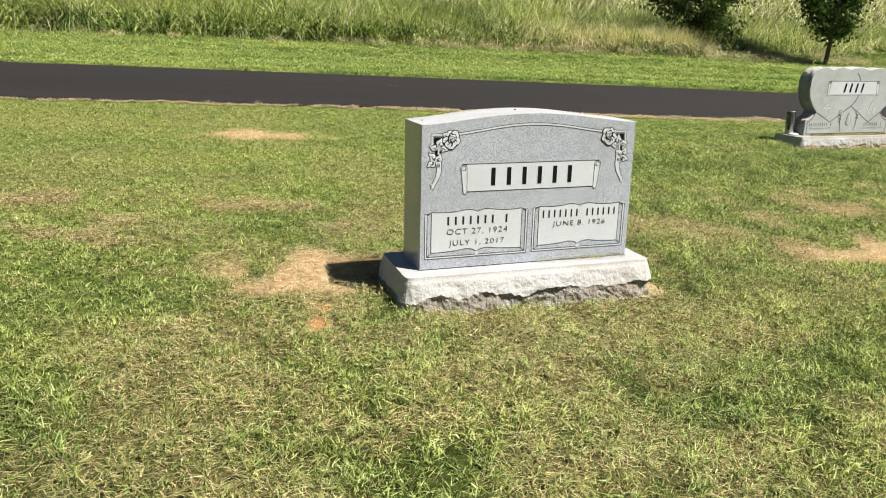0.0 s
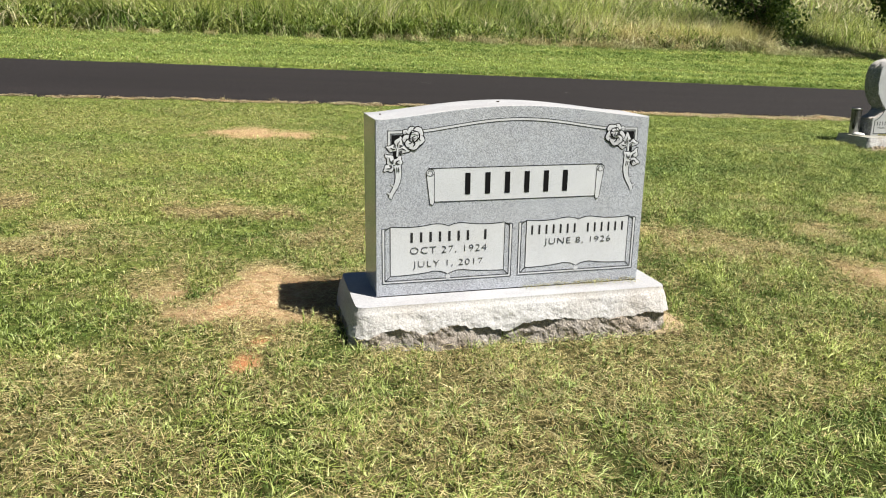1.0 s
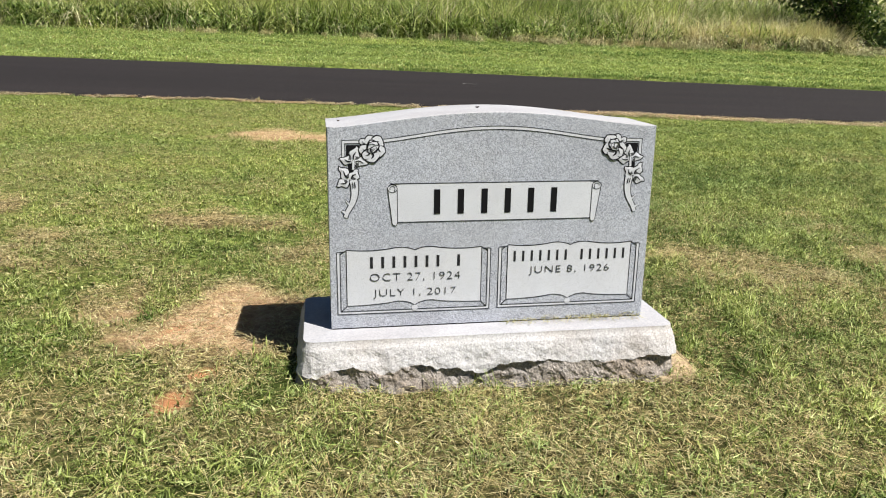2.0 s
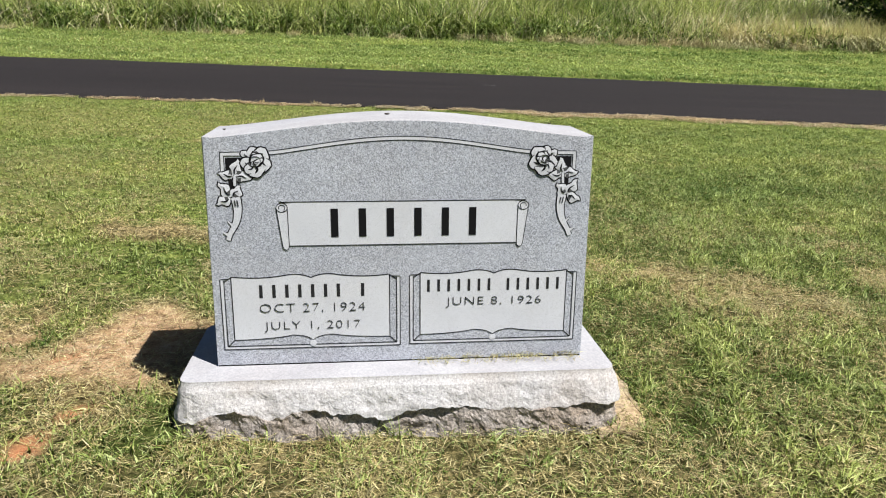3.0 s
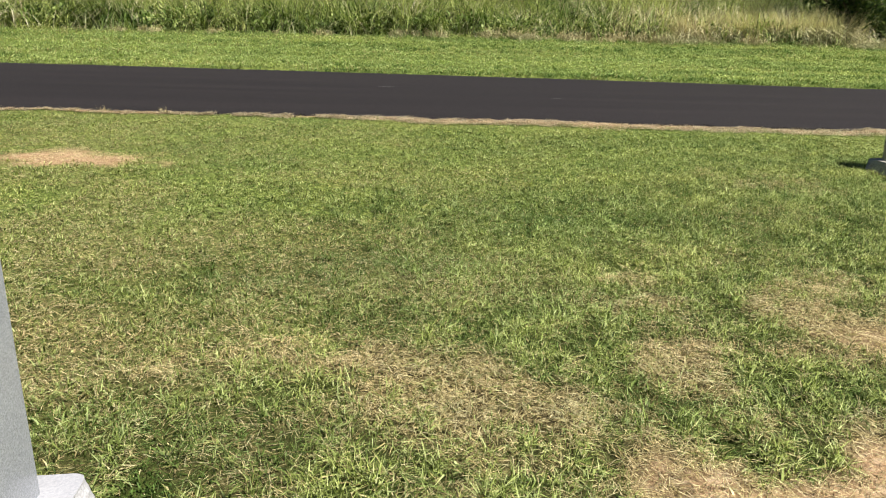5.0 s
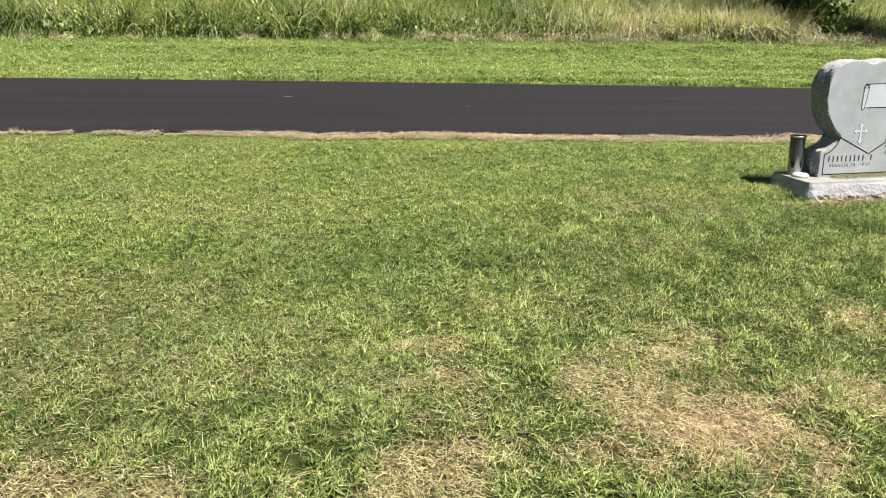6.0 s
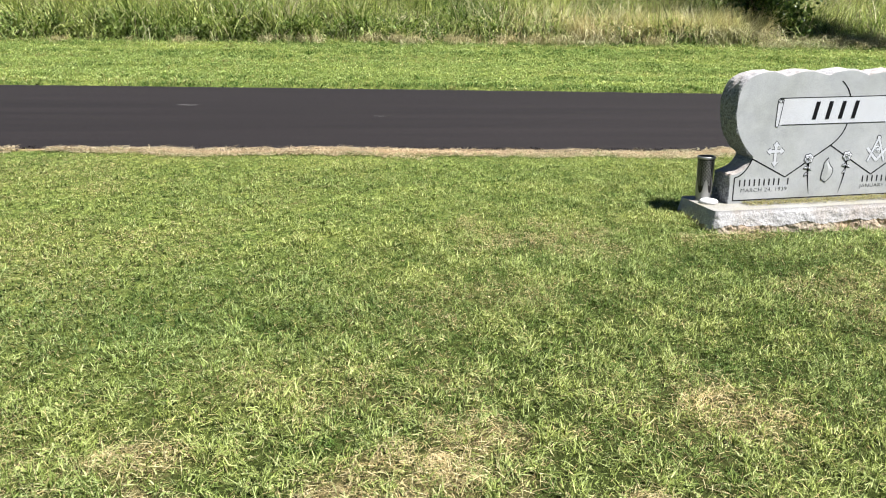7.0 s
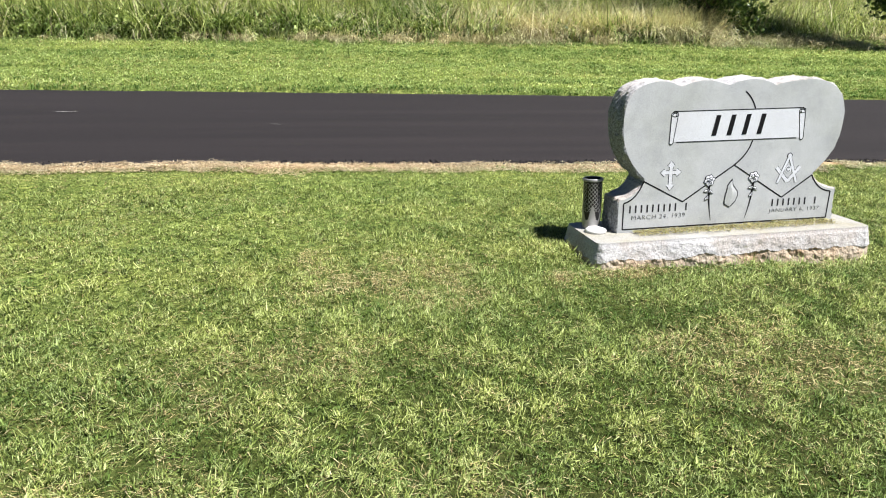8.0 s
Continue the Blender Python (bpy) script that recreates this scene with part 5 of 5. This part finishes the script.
    flower(at, -0.112, 0.228, (-0.088, 0.035), rise)
    flower(at, 0.116, 0.234, (0.088, 0.035), rise)

    for u0, u1, v0, v1, counts, date, d0, d1, e0, e1 in ((-0.5145, -0.2055, 0.092, 0.128, [9, 1], "MARCH 24, 1939", -0.490, -0.223, 0.056, 0.080), (0.2145, 0.473, 0.088, 0.122, [7, 1], "JANUARY 6, 1937", 0.215, 0.485, 0.052, 0.076)):
        lettering(date, at, GREY_INK, d0, d1, e0, e1, 0.0006, rise)
        bars(at, GREY_INK, u0, u1, v0 + rise, v1 + rise, counts, 0.0015)
    return at


heart_headstone()


def ring_solid(bm, profile, sides=32, u=0.0, v=0.0):
    """A turned solid from a profile of radius and height."""
    rings = [[bm.verts.new((u + r * math.cos(2 * math.pi * i / sides), v + r * math.sin(2 * math.pi * i / sides), z)) for i in range(sides)] for r, z in profile]
    for a, b in zip(rings[:-1], rings[1:]):
        for i in range(sides):
            bm.faces.new((a[i], a[(i + 1) % sides], b[(i + 1) % sides], b[i]))
    bm.faces.new(rings[0][::-1])
    bm.faces.new(rings[-1])


def vase():
    at = thing("flower_vase", pose(6.100, 6.395, 0.142) @ Matrix.Diagonal((0.92, 0.92, 1, 1)), "dark patterned metal flower vase with pale foot, on the stone base", "vase")
    bm = bmesh.new()
    ring_solid(bm, [(0.030, 0.0), (0.040, 0.004), (0.041, 0.03), (0.044, 0.08), (0.047, 0.225), (0.050, 0.232), (0.050, 0.240), (0.044, 0.240), (0.041, 0.20), (0.036, 0.06)])
    part("body", bm, VASE_DARK, at, "dark bronze vase body", True)
    bm = bmesh.new()
    sides = 48
    low = [bm.verts.new((0.0435 * math.cos(2 * math.pi * i / sides), 0.0435 * math.sin(2 * math.pi * i / sides), 0.002)) for i in range(sides)]
    high = []
    for i in range(sides):
        a = 2 * math.pi * i / sides
        z = 0.045 + 0.075 * abs(math.sin(a * 2.5)) ** 3
        r = 0.0455 + 0.004 * z / 0.2
        high.append(bm.verts.new((r * math.cos(a), r * math.sin(a), z)))
    for i in range(sides):
        bm.faces.new((low[i], low[(i + 1) % sides], high[(i + 1) % sides], high[i]))
    part("foot", bm, VASE_LIGHT, at, "pale metal foot with pointed petals", True)
    bm = bmesh.new()
    ring_solid(bm, [(0.0515, 0.229), (0.0525, 0.231), (0.0525, 0.239), (0.0505, 0.242), (0.0445, 0.242), (0.0445, 0.229)])
    part("rim", bm, VASE_LIGHT, at, "pale rolled rim", True)
    for i in range(5):
        bm = bmesh.new()
        for k in range(7):
            z = 0.085 + k * 0.0195
            for j in (-1, 0, 1):
                for d in (-1, 1):
                    mid = 2 * math.pi * (i + 0.5) / 5 + 0.38 * j
                    a0, a1 = mid + d * 0.19, mid - d * 0.19
                    r = 0.0475 + 0.002 * z
                    p, q = [Vector((r * math.cos(a), r * math.sin(a), zz)) for a, zz in ((a0, z), (a1, z + 0.0195))]
                    m = (p + q) / 2
                    m = Vector((m.x, m.y, 0)).normalized() * (r + 0.0012) + Vector((0, 0, m.z))
                    t = Vector((0, 0, 0.0019))
                    vs = [bm.verts.new(x) for x in (p - t, m - t, q - t, q + t, m + t, p + t)]
                    bm.faces.new((vs[0], vs[1], vs[4], vs[5]))
                    bm.faces.new((vs[1], vs[2], vs[3], vs[4]))
        part("lattice_panel", bm, VASE_LIGHT, at, "pale diamond lattice")
    return at


vase()


def plaster_cap():
    bm = bmesh.new()
    ring_solid(bm, [(0.046, 0.0), (0.050, 0.004), (0.049, 0.012), (0.040, 0.019), (0.020, 0.023), (0.004, 0.024)], 28)
    for v in bm.verts:
        v.co.z *= 1 + 0.12 * noise.noise(v.co * 40)
    ob = part("plaster_cap", bm, WHITE_STONE, None, "", True)
    ob.matrix_world = pose(6.092, 6.318, 0.142)
    tagged(ob, "round white plaster cap lying on the stone base", "cap")


plaster_cap()


def footing():
    """Concrete pad under the grey stone, showing past one end of its base."""
    bm = bmesh.new()
    ring = [(1.90, 2.60)] + [(1.955 + 0.098 * max(0.0, math.cos(a)) ** 0.55 + 0.005 * math.sin(5 * a) + 0.004 * math.sin(13 * a + 1), 2.845 + 0.232 * math.sin(a)) for a in np.linspace(-1.5, 1.5, 26)] + [(1.90, 3.09)]
    z = float(land(1.98, 2.85)) + 0.006
    top = [bm.verts.new((x, y, z + 0.004 * noise.noise(Vector((x * 30, y * 30, 0))))) for x, y in ring]
    low = [bm.verts.new((x, y, z - 0.06)) for x, y in ring]
    bm.faces.new(top)
    bm.faces.new(low[::-1])
    for i in range(len(ring)):
        j = (i + 1) % len(ring)
        bm.faces.new((top[i], low[i], low[j], top[j]))
    tagged(part("concrete_footing", bm, CONCRETE), "tan concrete footing showing in the grass beside a headstone base", "footing", kind="structure")


footing()


def husk(x, y, z, size):
    """A curled scrap of dead leaf."""
    bm = bmesh.new()
    rows = []
    for i in range(6):
        s = i / 5
        w = size * 0.32 * math.sin(math.pi * (0.1 + 0.8 * s))
        rows.append([bm.verts.new((size * (s - 0.5), k * w, 0.002 + size * 0.12 * (2 * s - 1) ** 2 + abs(k) * 0.003)) for k in (-1, 0, 1)])
    for a, b in zip(rows[:-1], rows[1:]):
        for k in (0, 1):
            bm.faces.new((a[k], b[k], b[k + 1], a[k + 1]))
    bmesh.ops.solidify(bm, geom=bm.faces[:], thickness=0.0012)
    ob = part("dead_leaf", bm, BARK)
    ob.matrix_world = pose(x, y, z, 0, 0, 25)
    tagged(ob, "curled brown dead leaf lying on the headstone top", "leaf", "dead leaves")


husk(1.387, 2.851, 0.7462, 0.013)
husk(1.815, 2.93, 0.7142, 0.010)
husk(0.995, 2.84, 0.7105, 0.007)


def cut_grass_on(name, x0, x1, y0, y1, z, count, broad, label):
    x = x0 + (x1 - x0) * rng.random(count)
    y = y1 - (y1 - y0) * rng.random(count) ** 2
    ob = blades(name, x, y, rng.uniform(0.012, 0.04, count), rng.uniform(0.4, 1.0, count) * broad, rng.uniform(1.0, 1.5, count), rng.uniform(0.25, 0.9, count), LAWN, 1, -0.001, 0.5, np.full(count, z))
    tagged(ob, label, "cut grass", kind="stuff")


cut_grass_on("cut_grass", 1.45, 1.86, 2.695, 2.735, 0.1435, 380, 0.0022, "cut grass blown against the foot of a headstone")
cut_grass_on("cut_grass", 1.945, 2.05, 3.06, 2.60, float(land(1.98, 2.85)) + 0.008, 420, 0.0024, "dry cut grass lying on a concrete footing")
cut_grass_on("cut_grass", 6.25, 7.27, 6.185, 6.265, 0.143, 3000, 0.0042, "cut grass lying along a headstone base")


# ---- trees ----
def limb(bm, a, b, ra, rb, sides=8, bend=0.06, n=6):
    a, b = Vector(a), Vector(b)
    d = (b - a).normalized()
    s = d.orthogonal().normalized()
    t = d.cross(s)
    off = Vector((random.uniform(-1, 1), random.uniform(-1, 1), 0)) * bend * (b - a).length
    rings = []
    for k in range(n + 1):
        f = k / n
        c = a.lerp(b, f) + off * math.sin(math.pi * f)
        r = ra + (rb - ra) * f
        rings.append([bm.verts.new(c + (s * math.cos(2 * math.pi * i / sides) + t * math.sin(2 * math.pi * i / sides)) * r) for i in range(sides)])
    for p, q in zip(rings[:-1], rings[1:]):
        for i in range(sides):
            bm.faces.new((p[i], p[(i + 1) % sides], q[(i + 1) % sides], q[i]))


def crown(name, parent, centres, leaves, spread, size, seed):
    """Many small folded leaves round the twig ends."""
    r = np.random.default_rng(seed)
    c = np.asarray(centres)
    pick = r.integers(0, len(c), leaves)
    p = c[pick] + r.normal(0, 1, (leaves, 3)) * spread * r.uniform(0.4, 1.1, (leaves, 1))
    d = r.normal(0, 1, (leaves, 3))
    d[:, 2] -= 0.4
    d /= np.linalg.norm(d, axis=1)[:, None]
    s = np.cross(d, r.normal(0, 1, (leaves, 3)))
    s /= np.linalg.norm(s, axis=1)[:, None]
    up = np.cross(s, d)
    ln = r.uniform(0.7, 1.3, (leaves, 1)) * size
    w = ln * 0.33
    co = np.stack([p, p + d * ln * 0.45 + s * w + up * w * 0.35, p + d * ln, p + d * ln * 0.45 - s * w + up * w * 0.35], 1).reshape(-1, 3)
    i = np.arange(leaves)[:, None] * 4
    tris = np.concatenate([i + np.array([[0, 1, 2]]), i + np.array([[0, 2, 3]])], 1).reshape(-1, 3)
    me = mesh_of(name, co, tris)
    me.materials.append(LEAF)
    ob = new(name, me)
    ob.parent = parent
    return tagged(ob, "dense dark green leaves with gaps")


def young_tree(x, y):
    random.seed(4)
    at = thing("tree", pose(x, y, float(land(x, y)) - 0.02), "young broadleaf tree with dark green oval crown in the grass", "tree", "trees")
    bm = bmesh.new()
    limb(bm, (-0.05, 0, 0), (0.06, 0, 1.5), 0.06, 0.042)
    limb(bm, (0.06, 0, 1.45), (0.04, 0.05, 4.1), 0.042, 0.012)
    tips = []
    for i in range(64):
        z = random.uniform(0.75, 3.9)
        a = random.uniform(0, 2 * math.pi)
        reach = 1.4 * math.sin(math.pi * min(1, (z - 0.45) / 4.1)) ** 0.8 * random.uniform(0.55, 1.0)
        b = Vector((math.cos(a) * reach, math.sin(a) * reach, z + reach * 0.55 + 0.1))
        limb(bm, (0.01, 0, z * 0.85), b, 0.018, 0.004, 5, 0.05, 4)
        for f in (0.45, 0.62, 0.78, 0.9, 1.0):
            tips.append(tuple(Vector((0.01, 0, z * 0.85)).lerp(b, f)))
    part("trunk", bm, BARK, at, "thin grey-brown trunk with limbs", True)
    crown("crown", at, tips, 15000, 0.17, 0.09, 21)


def bushy_tree(x, y):
    random.seed(9)
    at = thing("tree", pose(x, y, float(land(x, y)) - 0.03), "broad bushy dark green tree branching low over tall grass", "tree", "trees")
    bm = bmesh.new()
    limb(bm, (0, 0, 0), (-0.12, 0, 1.0), 0.11, 0.09)
    tips = []
    for i in range(60):
        a = random.uniform(0, 2 * math.pi)
        z0 = random.uniform(0.35, 2.6)
        reach = 1.5 * random.uniform(0.5, 1.0) * (0.65 + 0.35 * min(1, z0 / 1.1))
        b = Vector((math.cos(a) * reach, math.sin(a) * reach, z0 + random.uniform(0.0, 0.9)))
        b.x += 0.35 if b.z < 1.1 else -0.2
        if b.x < -0.4 and b.z < 0.75:
            b.z += 0.5
        limb(bm, (-0.1, 0, z0 * 0.8), b, 0.03, 0.006, 5, 0.08, 4)
        for f in (0.4, 0.6, 0.75, 0.9, 1.0):
            tips.append(tuple(Vector((-0.1, 0, z0 * 0.8)).lerp(b, f)))
    for i in range(40):
        tips.append((random.uniform(-0.25, 0.75), random.uniform(-0.4, 0.4), random.uniform(0.28, 0.75)))
    part("trunk", bm, BARK, at, "dark trunk with many low limbs", True)
    crown("crown", at, tips, 13000, 0.19, 0.09, 22)


young_tree(16.18, 16.15)
bushy_tree(13.15, 17.40)
